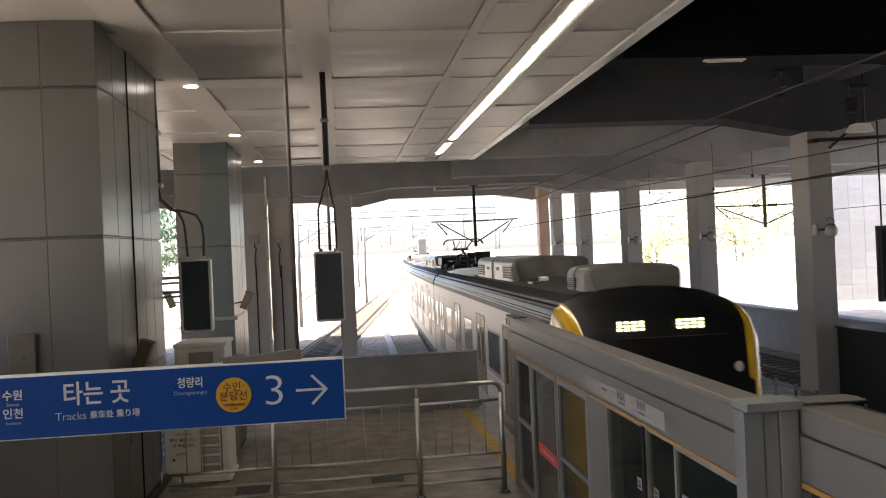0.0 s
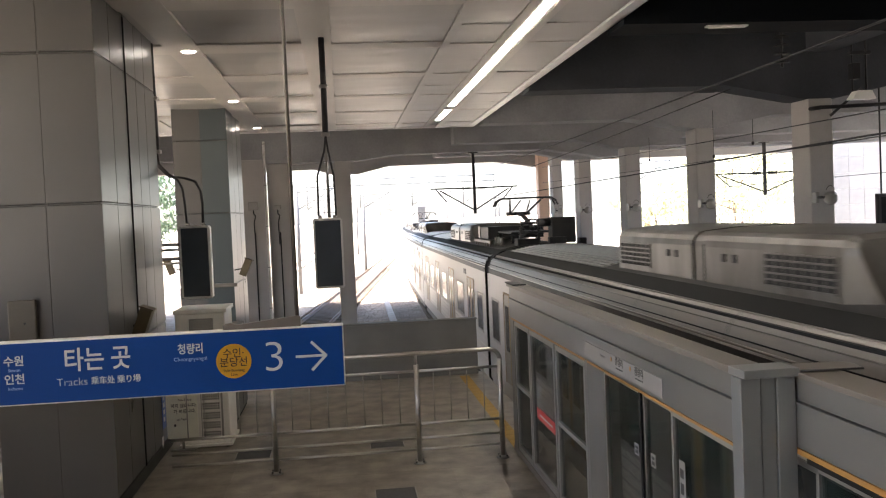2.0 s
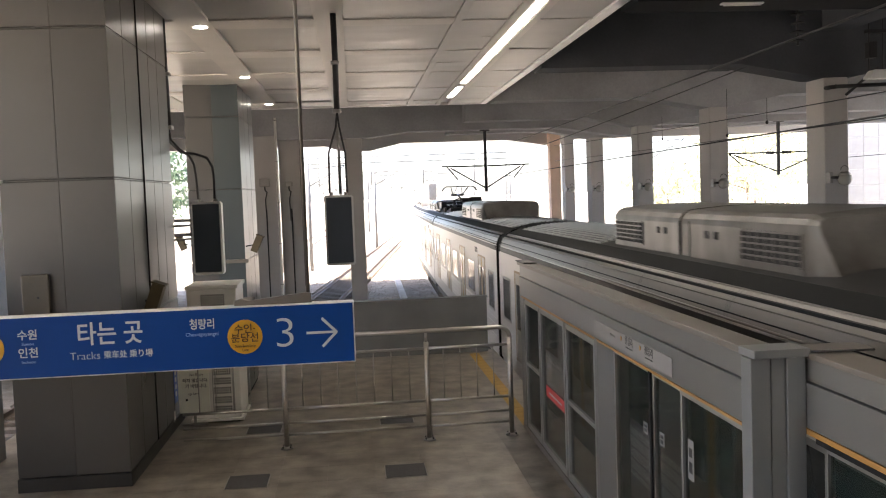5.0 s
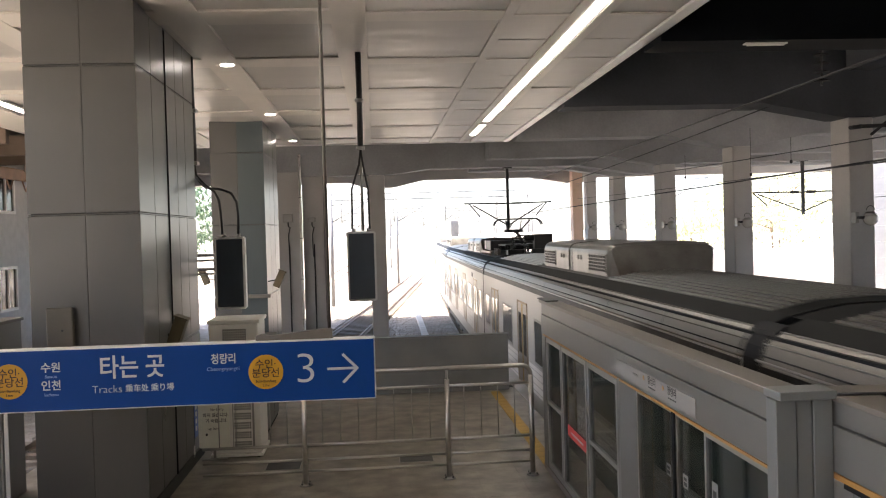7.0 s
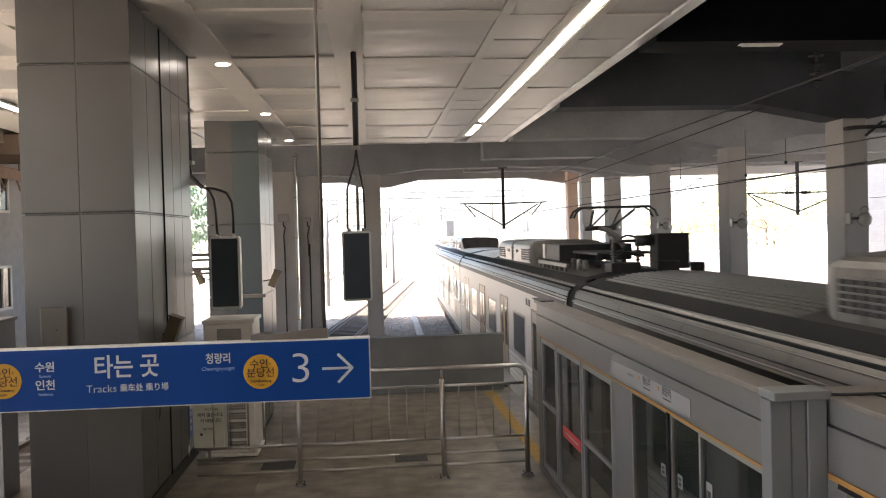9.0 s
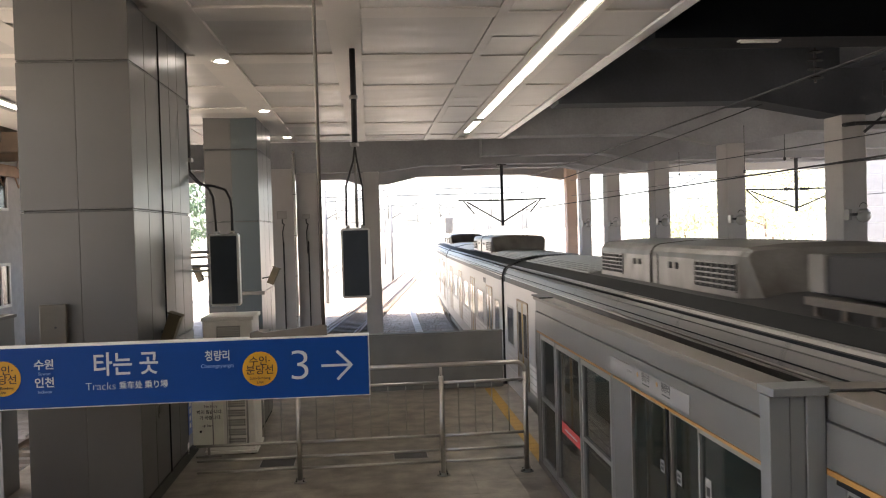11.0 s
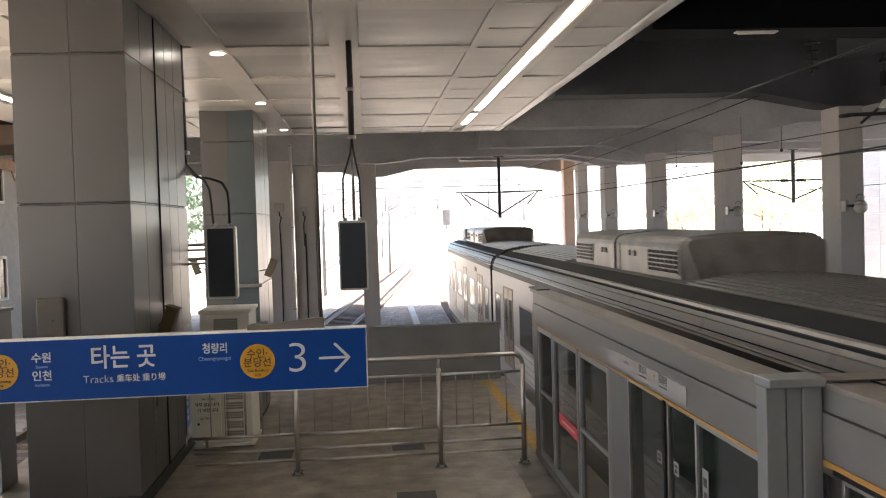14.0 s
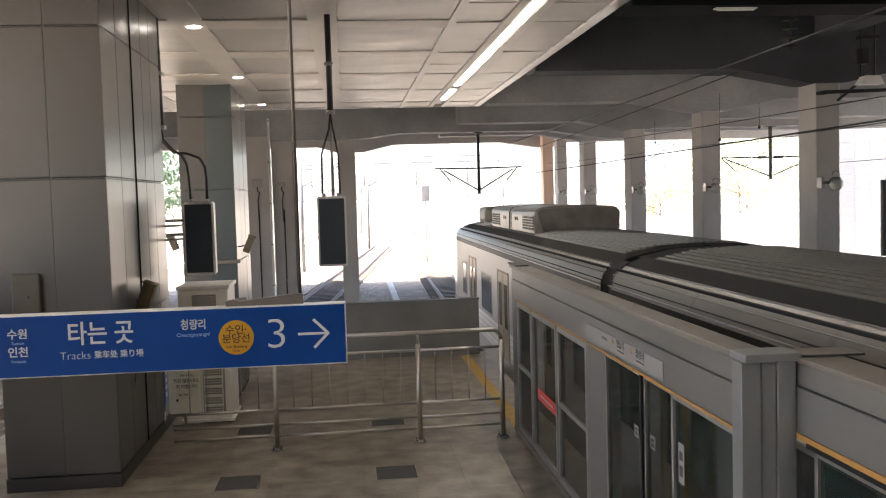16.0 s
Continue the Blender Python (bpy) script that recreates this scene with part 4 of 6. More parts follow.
def hanging_sign():
    Y, z0, z1 = 5.5, 2.445, 2.822
    t = thing("platform_sign", pose(0, Y, 0), "blue hanging track sign with white lettering and orange line badges", "sign")
    bm = B()
    box(bm, -2.75, -0.022, 0.0, 0.11, z0, z1, 0.006)
    part("frame", bm, "fascia", t, "thin pale metal edge")
    bm = B()
    box(bm, -2.742, -0.030, -0.004, -0.0005, z0 + 0.008, z1 - 0.008)
    face = part("face", bm, "sign_blue", t, "blue printed face")
    fy = -0.006
    text_part(face, "3", -0.447, 2.640, 0.262, "sign_white", fy, squeeze=1.15, thin=0.0035)
    # arrow
    bm = B()
    box(bm, -0.318, -0.145, fy - 0.001, fy + 0.0015, 2.632, 2.647)
    for s in (-1, 1):
        a, b = Vector((-0.135, 0, 2.6395)), Vector((-0.222, 0, 2.6395 + s * 0.088))
        d = (b - a).normalized()
        w = Vector((-d.z, 0, d.x)) * 0.0085
        vs = [(a + w - d * 0.005), (a - w - d * 0.005), (b - w), (b + w)]
        lo = [bm.verts.new((v.x, fy - 0.0012 - s * 0.0002, v.z)) for v in vs]
        bm.faces.new(lo)
    part("arrow", bm, "sign_white", face)
    # line badges
    for cx in (-0.69, -2.205):
        bm = B()
        disc(bm, (cx, fy - 0.0005, 2.636), 0.105, "y", 40, 0.002)
        badge = part("line_badge", bm, "sign_orange", face, "orange round line badge")
        text_part(badge, "수인·", cx, 2.682, 0.062, "sign_dark", fy - 0.003, thin=-0.0004)
        text_part(badge, "분당선", cx, 2.627, 0.062, "sign_dark", fy - 0.003, thin=-0.0004)
        text_part(badge, "Suin-Bundang", cx, 2.580, 0.023, "sign_dark", fy - 0.003)
        text_part(badge, "Line", cx, 2.555, 0.024, "sign_dark", fy - 0.003)
    text_part(face, "타는 곳", -1.487, 2.690, 0.150, "sign_white", fy, squeeze=0.86, thin=-0.0022)
    text_part(face, "Tracks", -1.637, 2.567, 0.066, "sign_white", fy, thin=0.0012)
    text_part(face, "乘车处 乘り場", -1.385, 2.566, 0.050, "sign_white", fy, squeeze=0.92, thin=-0.0005)
    text_part(face, "수원", -1.963, 2.708, 0.065, "sign_white", fy, thin=-0.001)
    text_part(face, "Suwon", -1.963, 2.657, 0.026, "sign_pale_blue", fy)
    text_part(face, "인천", -1.963, 2.600, 0.065, "sign_white", fy, thin=-0.001)
    text_part(face, "Incheon", -1.963, 2.548, 0.026, "sign_pale_blue", fy)
    text_part(face, "청량리", -0.942, 2.722, 0.068, "sign_white", fy, squeeze=0.82, thin=-0.001)
    text_part(face, "Cheongnyangni", -0.945, 2.664, 0.032, "sign_pale_blue", fy)
    # hangers and the tapered bracket on top
    for hx in (-0.30, -2.5):
        bm = B()
        rod(bm, (hx, 0.055, z1 + 0.01), (hx, 0.055, CEIL_Z), 0.0115, 12)
        p = part("hanger_rod", bm, "rod_dark", t, "thin steel hanger rod")
        bm = B()
        rod(bm, (hx, 0.055, CEIL_Z - 0.03), (hx, 0.055, CEIL_Z - 0.004), 0.06, 16)
        part("ceiling_plate", bm, "steel_dull", p)
        bm = B()
        prism(bm, [(hx - 0.45, z1 + 0.001), (hx + 0.02, z1 + 0.001), (hx + 0.02, z1 + 0.062), (hx - 0.02, z1 + 0.064), (hx - 0.36, z1 + 0.028), (hx - 0.41, z1 + 0.040), (hx - 0.45, z1 + 0.03)], 0.03, 0.08)
        part("bracket", bm, "psd_light", t, "grey tapered bracket")


hanging_sign()

# ---------------------------------------------------------------- loudspeakers


def loudspeaker(x, y, z0, z1, w, label, turn=0):
    t = thing("column_loudspeaker", pose(x, y, 0, 0, 0, turn), label, "loudspeaker", "loudspeakers")
    bm = B()
    prism(bm, [(-w, 0), (w, 0), (w * 0.86, 0.30), (-w * 0.86, 0.30)], z0, z1, "z")
    bmesh.ops.bevel(bm, geom=list(bm.edges), offset=0.02, segments=2, affect="EDGES")
    part("cabinet", bm, "speaker_frame", t, "pale metal case")
    bm = B()
    box(bm, -w + 0.035, w - 0.035, -0.012, -0.001, z0 + 0.04, z1 - 0.035, 0.004)
    part("grille", bm, "speaker_cloth", t, "dark blue-grey cloth grille")
    for sx in (-0.5, 0.5):
        bm = B()
        rod(bm, (sx * w, 0.15, z1), (sx * w, 0.15, z1 + 0.05), 0.03, 10)
        part("lug", bm, "steel_dull", t)
    return t


sp = loudspeaker(-0.225, 14.3, 2.40, 3.52, 0.235, "slim column loudspeaker with dark grille hanging from the ceiling")
bm = B()
rod(bm, (0.03, 0.15, 3.53), (0.03, 0.15, 4.85), 0.026, 10)
part("pole", bm, "steel_dull", sp)
bm = B()
tube(bm, [(0.03, 0.12, CEIL_Z), (0.035, 0.11, 5.6), (0.03, 0.12, 4.85)], 0.048, 10)
part("conduit", bm, "cable", sp, "thick black flexible conduit")
for z in (5.62, 4.86):
    bm = B()
    rod(bm, (0.03, 0.12, z - 0.03), (0.03, 0.12, z + 0.03), 0.07, 12)
    part("clamp", bm, "steel_dull", sp)
for sx in (-1, 1):
    bm = B()
    tube(bm, [(0.03, 0.12, 4.84), (0.03 + sx * 0.03, 0.12, 4.6), (0.0 + sx * 0.13, 0.12, 4.2), (0.0 + sx * 0.14, 0.14, 3.56)], 0.017, 8)
    part("cable", bm, "cable", sp)

sp = loudspeaker(-2.355, 14.62, 2.32, 3.49, 0.245, "slim column loudspeaker with dark grille fed by black cables", -4)
bm = B()
tube(bm, [(-0.57, 0.1, CEIL_Z + 0.06), (-0.56, 0.1, 5.5), (-0.55, 0.1, 4.70)], 0.05, 10)
part("conduit", bm, "cable", sp, "thick black flexible conduit")
for z in (5.55, 4.70):
    bm = B()
    box(bm, -0.63, -0.48, 0.03, 0.17, z - 0.03, z + 0.03, 0.006)
    part("clamp", bm, "steel_dull", sp)
bm = B()
tube(bm, [(-0.545, 0.08, 4.72), (-0.52, 0.08, 4.50), (-0.38, 0.08, 4.34), (-0.24, 0.08, 4.24), (-0.17, 0.08, 4.10), (-0.15, 0.1, 3.9), (-0.14, 0.14, 3.54)], 0.022, 8)
part("cable", bm, "cable", sp)
bm = B()
tube(bm, [(-0.56, 0.12, 4.72), (-0.53, 0.12, 4.46), (-0.38, 0.12, 4.30), (-0.15, 0.12, 4.27), (0.03, 0.12, 4.20), (0.11, 0.12, 4.05), (0.13, 0.12, 3.85), (0.12, 0.14, 3.54)], 0.022, 8)
part("cable", bm, "cable", sp)
for z in (2.9, 3.12):
    bm = B()
    rod(bm, (-0.62, -0.1, z), (-0.2, 0.25, z), 0.02, 8)
    part("wall_arm", bm, "steel_dull", sp)

# ---------------------------------------------------------------- cabinet and small fixtures


def cabinet():
    x0, x1, y0, y1, z1 = -2.66, -1.89, 14.2, 15.1, 2.12
    t = thing("air_conditioner_cabinet", pose(0, 0, 0), "tall off-white floor-standing cabinet with perforated vents", "cabinet")
    bm = B()
    box(bm, x0, x1, y0 + 0.02, y1, 0.07, z1, 0.02)
    part("body", bm, "white_paint", t)
    bm = B()
    box(bm, x0 - 0.02, x1 + 0.03, y0, y1 + 0.02, z1 + 0.001, z1 + 0.06, 0.012)
    part("top", bm, "white_paint", t)
    bm = B()
    box(bm, x0 - 0.02, x1 + 0.03, y0 - 0.02, y1, 0.025, 0.069, 0.008)
    part("base", bm, "white_paint", t)
    for fx in (x0 + 0.06, x1 - 0.05):
        for fy in (y0 + 0.05, y1 - 0.1):
            bm = B()
            rod(bm, (fx, fy, 0.002), (fx, fy, 0.03), 0.03, 10)
            part("foot", bm, "black", t)
    for gx, gz, nx, nz in ((-2.44, 1.86, 11, 5), (-2.30, 0.16, 8, 3), (-2.30, 0.31, 8, 3), (-2.30, 0.46, 8, 3), (-2.30, 0.61, 8, 3), (-2.30, 0.76, 8, 3)):
        part("vent", B_grid(gx, y0 + 0.012, gz, nx, nz, 0.034, 0.038), "ac_dark", t)
    bm = B()
    for bx in (-2.325, -2.0):
        box(bm, bx, bx + 0.012, y0 + 0.008, y0 + 0.018, 0.12, 0.9)
    part("trim", bm, "steel_dull", t)


def B_grid(x, y, z, nx, nz, dx, dz):
    bm = B()
    for i in range(nx):
        for k in range(nz):
            box(bm, x + i * dx, x + i * dx + 0.021, y, y + 0.007, z + k * dz, z + k * dz + 0.024)
    return bm


cabinet()


def notice_stand():
    t = thing("notice_stand", pose(-2.60, 14.12, 0), "white no-entry notice board with a greenish foot standing before the cabinet", "notice")
    bm = B()
    box(bm, -0.235, 0.235, 0, 0.02, 0.20, 1.10, 0.004)
    board_part = part("sheet", bm, "notice_sheet", t)
    bm = B()
    box(bm, -0.2, 0.2, -0.02, 0.06, 0.002, 0.03, 0.004)
    box(bm, -0.02, 0.02, 0.0, 0.018, 0.03, 0.199)
    part("stand", bm, "steel_dull", t)
    text_part(board_part, "No Entry", 0.05, 0.80, 0.055, "sign_dark", -0.003)
    text_part(board_part, "하지 않습니다.", 0.03, 0.71, 0.066, "ink", -0.003, thin=-0.0008)
    text_part(board_part, "기 바랍니다.", 0.04, 0.62, 0.066, "ink", -0.003, thin=-0.0008)
    text_part(board_part, "up here", 0.0, 0.50, 0.055, "ink", -0.003)
    for z, w in ((0.41, 0.05), (1.0, 0.3), (0.91, 0.3)):
        bm = B()
        for k in range(int(w / 0.042)):
            box(bm, -0.13 + k * 0.042, -0.098 + k * 0.042, -0.004, -0.001, z - 0.018, z + 0.018)
        part("lettering", bm, "ink", board_part)


notice_stand()


def camera_box(x, y, z, tilt, turn, label, s=1.0):
    t = thing("security_camera", pose(x, y, z, 0, tilt, turn), label, "security camera", "cameras")
    bm = B()
    box(bm, -0.07 * s, 0.07 * s, -0.09 * s, 0.09 * s, -0.17 * s, 0.17 * s, 0.008)
    part("housing", bm, "box_brown", t)
    bm = B()
    box(bm, -0.085 * s, 0.085 * s, -0.11 * s, 0.11 * s, 0.172 * s, 0.19 * s, 0.004)
    part("sunshield", bm, "box_brown", t)
    bm = B()
    rod(bm, (-0.05 * s, 0.05, -0.05), (-0.3 * s, 0.02, -0.2 * s), 0.016, 8)
    part("bracket", bm, "dark_metal", t)


camera_box(-2.73, 12.4, 2.21, 20, 0, "brown box camera on a bracket beside the pillar", 1.15)
camera_box(-2.48, 23.1, 2.40, 24, 0, "brown box camera on a bracket beside the far pillar", 1.25)
camera_box(-4.34, 23.0, 2.50, 20, 180, "brown box camera on a bracket beside the far pillar", 1.1)


def board():
    t = thing("notice_board", pose(-3.85, 11.15, 2.12), "beige round-cornered panel standing on a ledge before the pillar", "panel")
    bm = B()
    box(bm, -0.165, 0.165, -0.03, 0.03, 0.02, 0.56, 0.02)
    part("panel", bm, "box_tan", t)
    bm = B()
    disc(bm, (0.03, -0.034, 0.28), 0.014, "y", 12, 0.004)
    part("lock", bm, "dark_metal", t)
    bm = B()
    box(bm, -0.55, 0.2, -0.10, 0.045, -0.03, 0.018, 0.006)
    part("ledge", bm, "psd_light", t)


board()


def blue_notice():
    t = thing("wall_notice", pose(-2.862, 14.05, 0.75), "narrow blue printed notice on the pillar side", "notice")
    bm = B()
    box(bm, 0, 0.006, -0.12, 0.12, -0.35, 0.85)
    part("sheet", bm, "blue_sheet", t)
    bm = B()
    for k in range(9):
        box(bm, 0.0062, 0.008, -0.05, 0.05, -0.25 + k * 0.11, -0.18 + k * 0.11)
    part("lettering", bm, "sign_white", t)
    bm = B()
    box(bm, 0, 0.004, -0.22, -0.12, -0.62, -0.45)
    part("socket", bm, "white_paint", t)


blue_notice()


def shelf():
    t = thing("pipe_shelf", pose(-3.1, 22.84, 1.95), "pale horizontal trunking across the far pillar", "trunking")
    bm = B()
    box(bm, -0.35, 0.42, -0.08, 0.05, 0, 0.09, 0.01)
    part("trunking", bm, "psd_light", t)


shelf()


def side_rails():
    t = thing("pipe_rail", pose(-3.0, 16.2, 0), "grey pipe rails between the pillars", "rail")
    for z in (2.93, 3.18):
        bm = B()
        rod(bm, (-2.5, 0, z), (0.5, 0, z), 0.03, 8)
        part("pipe", bm, "steel_dull", t)
    bm = B()
    rod(bm, (-2.5, 0, 0.0), (-2.5, 0, CEIL_Z), 0.035, 8)
    part("upright", bm, "steel_dull", t)


side_rails()

# ---------------------------------------------------------------- surroundings
bm = B()
box(bm, -15.5, 29, -9.3, -9.02, -1.5, 8.0)
single("wall_back", bm, "concrete", "plain concrete wall closing the hall behind the stairs", "wall", "structure")

# unseen wall, added to keep side light off the near canopy and columns
bm = B()
box(bm, 29.0, 29.3, -9.0, 9.0, -1.5, 8.0)
single("wall_side_blocker", bm, "concrete", "unseen plain wall added beyond the far track to block side light", "wall", "structure")


def bank_fence():
    """A low bank wall with a picket fence on it, beyond the far track."""
    bm = B()
    box(bm, 21.5, 31.8, 60.0, 60.5, -1.5, 1.75, 0.03)
    single("wall_bank", bm, "wall_light", "pale low bank wall below a picket fence", "wall", "structure")
    t = thing("picket_fence", pose(21.6, 60.2, 1.75), "pale steel picket fence along the bank wall", "fence")
    for z in (0.2, 0.92):
        bm = B()
        box(bm, 0, 10.1, -0.02, 0.02, z, z + 0.05)
        part("rail", bm, "trough", t)
    bm = B()
    box(bm, -0.03, 0.03, -0.015, 0.015, 0, 1.12)
    me = mesh_of(bm, "trough", "picket")
    for k in range(42):
        share("picket", me, t, Matrix.Translation((0.05 + k * 0.243, 0, 0)))


bank_fence()


def back_cabinet():
    t = thing("service_cabinet", pose(-1.98, 16.6, 0), "brown-grey steel service cabinet behind the white cabinet", "cabinet")
    bm = B()
    box(bm, -0.55, 0.0, -1.2, 1.0, 0.06, 1.62, 0.015)
    part("body", bm, "wall_low", t)
    bm = B()
    box(bm, -0.53, -0.02, -1.18, 0.98, 0.002, 0.059)
    part("base", bm, "black", t)
    bm = B()
    for y in (-0.45, 0.28):
        box(bm, 0.0005, 0.004, y, y + 0.012, 0.12, 1.56)
    part("door_gap", bm, "black", t)


back_cabinet()


def side_roof():
    """Brown steel roof over the opposite track."""
    t = thing("side_roof", pose(-10.9, 0, 0), "brown steel roof frames with a primer-red eave over the opposite track", "roof", kind="structure")
    y = 8.0
    while y < 43:
        bm = B()
        box(bm, -1.5, 1.6, y, y + 0.22, 6.05, 6.62, 0.01)
        part("rafter", bm, "roof_brown", t)
        y += 3.1
    for k, x in enumerate((-1.3, -0.5, 0.4, 1.2)):
        bm = B()
        box(bm, x, x + 0.14, 6.0, 43.5, 6.63, 6.85, 0.008)
        part("purlin", bm, "roof_brown", t)
    bm = B()
    box(bm, -1.6, 1.6, 6.0, 43.5, 6.852, 6.9)
    part("roof_sheet", bm, "roof_brown", t)
    bm = B()
    box(bm, -1.75, -1.62, 6.0, 43.5, 5.75, 6.15, 0.01)
    eave = part("eave", bm, "eave_orange", t, "primer-red eave board")
    y = 6.5
    while y < 43:
        bm = B()
        rod(bm, (-1.68, y, 5.76), (-1.68, y + 0.3, 5.40), 0.03, 6)
        rod(bm, (-1.68, y + 0.6, 5.76), (-1.68, y + 0.3, 5.40), 0.03, 6)
        part("brace", bm, "eave_orange", eave)
        y += 1.4


side_roof()


def retaining_wall():
    t = thing("wall_retaining", pose(32.0, 55.0, 0), "pale square-panelled retaining wall beyond the canopy", "wall", kind="structure")
    bm = B()
    box(bm, 0, 22, 0.04, 0.6, -1.5, 8.4)
    part("backing", bm, "wall_light", t)
    bm = B()
    box(bm, 0.006, 1.034, 0, 0.04, 0.006, 1.034, 0.008)
    me = mesh_of(bm, "tile_wall", "panel")
    for j in range(20):
        for k in range(9):
            share("panel", me, t, Matrix.Translation((j * 1.04, 0, -1.0 + k * 1.04)))


retaining_wall()


def far_railing():
    t = thing("trackside_fence", pose(11.0, 0, -1.4), "low grey trackside railing with uprights", "fence")
    for z in (0.55, 1.05):
        bm = B()
        rod(bm, (0, 6, z), (0, 41, z), 0.025, 6)
        part("rail", bm, "steel_dull", t)
    bm = B()
    box(bm, -0.03, 0.03, -0.03, 0.03, 0, 1.15)
    me = mesh_of(bm, "steel_dull", "post")
    for k in range(36):
        share("post", me, t, Matrix.Translation((0, 6 + k, 0)))
    bm = B()
    box(bm, 18.2, 18.7, 5, 60, -1.42, 0.2, 0.02)
    box(bm, 18.1, 18.8, 5, 60, 0.202, 0.32, 0.02)
    single("wall_kerb", bm, "wall_light", "pale concrete kerb wall beside the far track", "wall", "structure")


far_railing()


def equipment_case(x, y, w, d, h):
    t = thing("equipment_case", pose(x, y, -1.42), "dark steel trackside equipment case", "equipment case")
    bm = B()
    box(bm, -w, w, -d, d, 0, h, 0.02)
    part("case", bm, "dark_metal", t)
    bm = B()
    box(bm, -w - 0.04, w + 0.04, -d - 0.04, d + 0.04, h + 0.001, h + 0.05, 0.01)
    part("lid", bm, "dark_metal", t)


equipment_case(12.2, 19.2, 0.5, 1.0, 2.6)


def hanging_panel():
    t = thing("hanging_panel", pose(15.1, 23.0, 0), "dark narrow panel hanging on rods over the far track", "panel")
    bm = B()
    box(bm, -0.45, 0.45, 0, 0.16, 1.5, 3.6, 0.02)
    part("case", bm, "dark_metal", t)
    bm = B()
    box(bm, -0.36, 0.36, -0.006, -0.001, 1.6, 3.5)
    part("face", bm, "black", t)
    for x in (-0.3, 0.3):
        bm = B()
        rod(bm, (x, 0.08, 3.6), (x, 0.08, 7.98), 0.025, 8)
        part("hanger_rod", bm, "dark_metal", t)


hanging_panel()


def foliage(bm, centre, radius, count, rnd, size=(0.10, 0.22), squash=0.75):
    """Clumps of small leaves round a centre."""
    clumps = [Vector((rnd.gauss(0, 1), rnd.gauss(0, 1), rnd.gauss(0, 0.8))).normalized() * rnd.uniform(0.35, 1.0) for _ in range(16)]
    for _ in range(count):
        c = rnd.choice(clumps)
        p = Vector(centre) + Vector((c.x * radius, c.y * radius, c.z * radius * squash))
        p += Vector((rnd.gauss(0, 0.16), rnd.gauss(0, 0.16), rnd.gauss(0, 0.13))) * radius
        s = rnd.uniform(*size)
        m = Matrix.LocRotScale(p, Euler((rnd.random() * 6.3, rnd.random() * 6.3, rnd.random() * 6.3)), (s, s * 0.6, s))
        vs = [bm.verts.new(m @ Vector(v)) for v in ((-1, 0, 0), (0, -0.8, 0.15), (1, 0, 0), (0, 0.8, 0.15))]
        bm.faces.new(vs)


def tree(x, y, h, r, seed, mat, label):
    rnd = random.Random(seed)
    t = thing("tree", pose(x, y, -1.4), label, "tree", "trees")
    bm = B()
    rod(bm, (0, 0, 0), (0.05, 0, h * 0.35), 0.17, 9, 0.12, False)
    rod(bm, (0.05, 0, h * 0.35), (0.0, 0.1, h * 0.8), 0.12, 8, 0.04, False)
    part("trunk", bm, "bark", t)
    bm = B()
    for k in range(7):
        a = k * 0.9 + rnd.random()
        z = h * (0.35 + 0.06 * k)
        rod(bm, (0.04, 0, z), (r * 0.8 * math.cos(a), r * 0.8 * math.sin(a), z + h * 0.16), 0.05, 6, 0.012, False)
    part("limb", bm, "bark", t)
    bm = B()
    for k in range(6):
        a = k * 1.05 + rnd.random()
        foliage(bm, (r * 0.5 * math.cos(a), r * 0.5 * math.sin(a), h * rnd.uniform(0.5, 0.85)), r * 0.6, 420, rnd, (0.12, 0.26))
    part("crown", bm, mat, t)


tree(29.0, 63.5, 9.6, 4.8, 1, "leaf", "yellow-green tree in full leaf beside the line")
tree(33.6, 72.0, 11.2, 5.3, 2, "leaf", "yellow-green tree in full leaf beside the line")
tree(24.6, 68.0, 6.4, 4.0, 3, "leaf", "yellow-green tree in full leaf beside the line")
tree(-15.0, 67.0, 9.4, 3.6, 4, "leaf_far", "dark green tree beyond the tracks")
tree(-18.0, 74.0, 10.6, 3.8, 5, "leaf_far", "dark green tree beyond the tracks")


def building():
    t = thing("building", pose(-17.2, 36, -1.4), "light-rendered building beyond the tracks with a window", "building")
    bm = B()
    box(bm, -4, 4, -14, 16, 0, 11, 0.03)
    part("wall", bm, "wall_light", t)
    bm = B()
    box(bm, -4.3, 4.3, -14.3, 16.3, 11.001, 11.3, 0.02)
    part("roof", bm, "concrete", t)
    for y in (-8, -3, 2, 7, 12):
        for z in (2.5, 6.0):
            bm = B()
            for a, b, c, d in ((y - 0.8, y + 0.8, z, z + 0.1), (y - 0.8, y + 0.8, z + 1.5, z + 1.6), (y - 0.8, y - 0.7, z + 0.1, z + 1.5), (y + 0.7, y + 0.8, z + 0.1, z + 1.5), (y - 0.04, y + 0.04, z + 0.1, z + 1.5)):
                box(bm, 4.0, 4.08, a, b, c, d)
            w = part("window", bm, "white_paint", t)
            bm = B()
            box(bm, 4.002, 4.02, y - 0.7, y + 0.7, z + 0.1, z + 1.5)
            part("pane", bm, "train_window", w)


building()


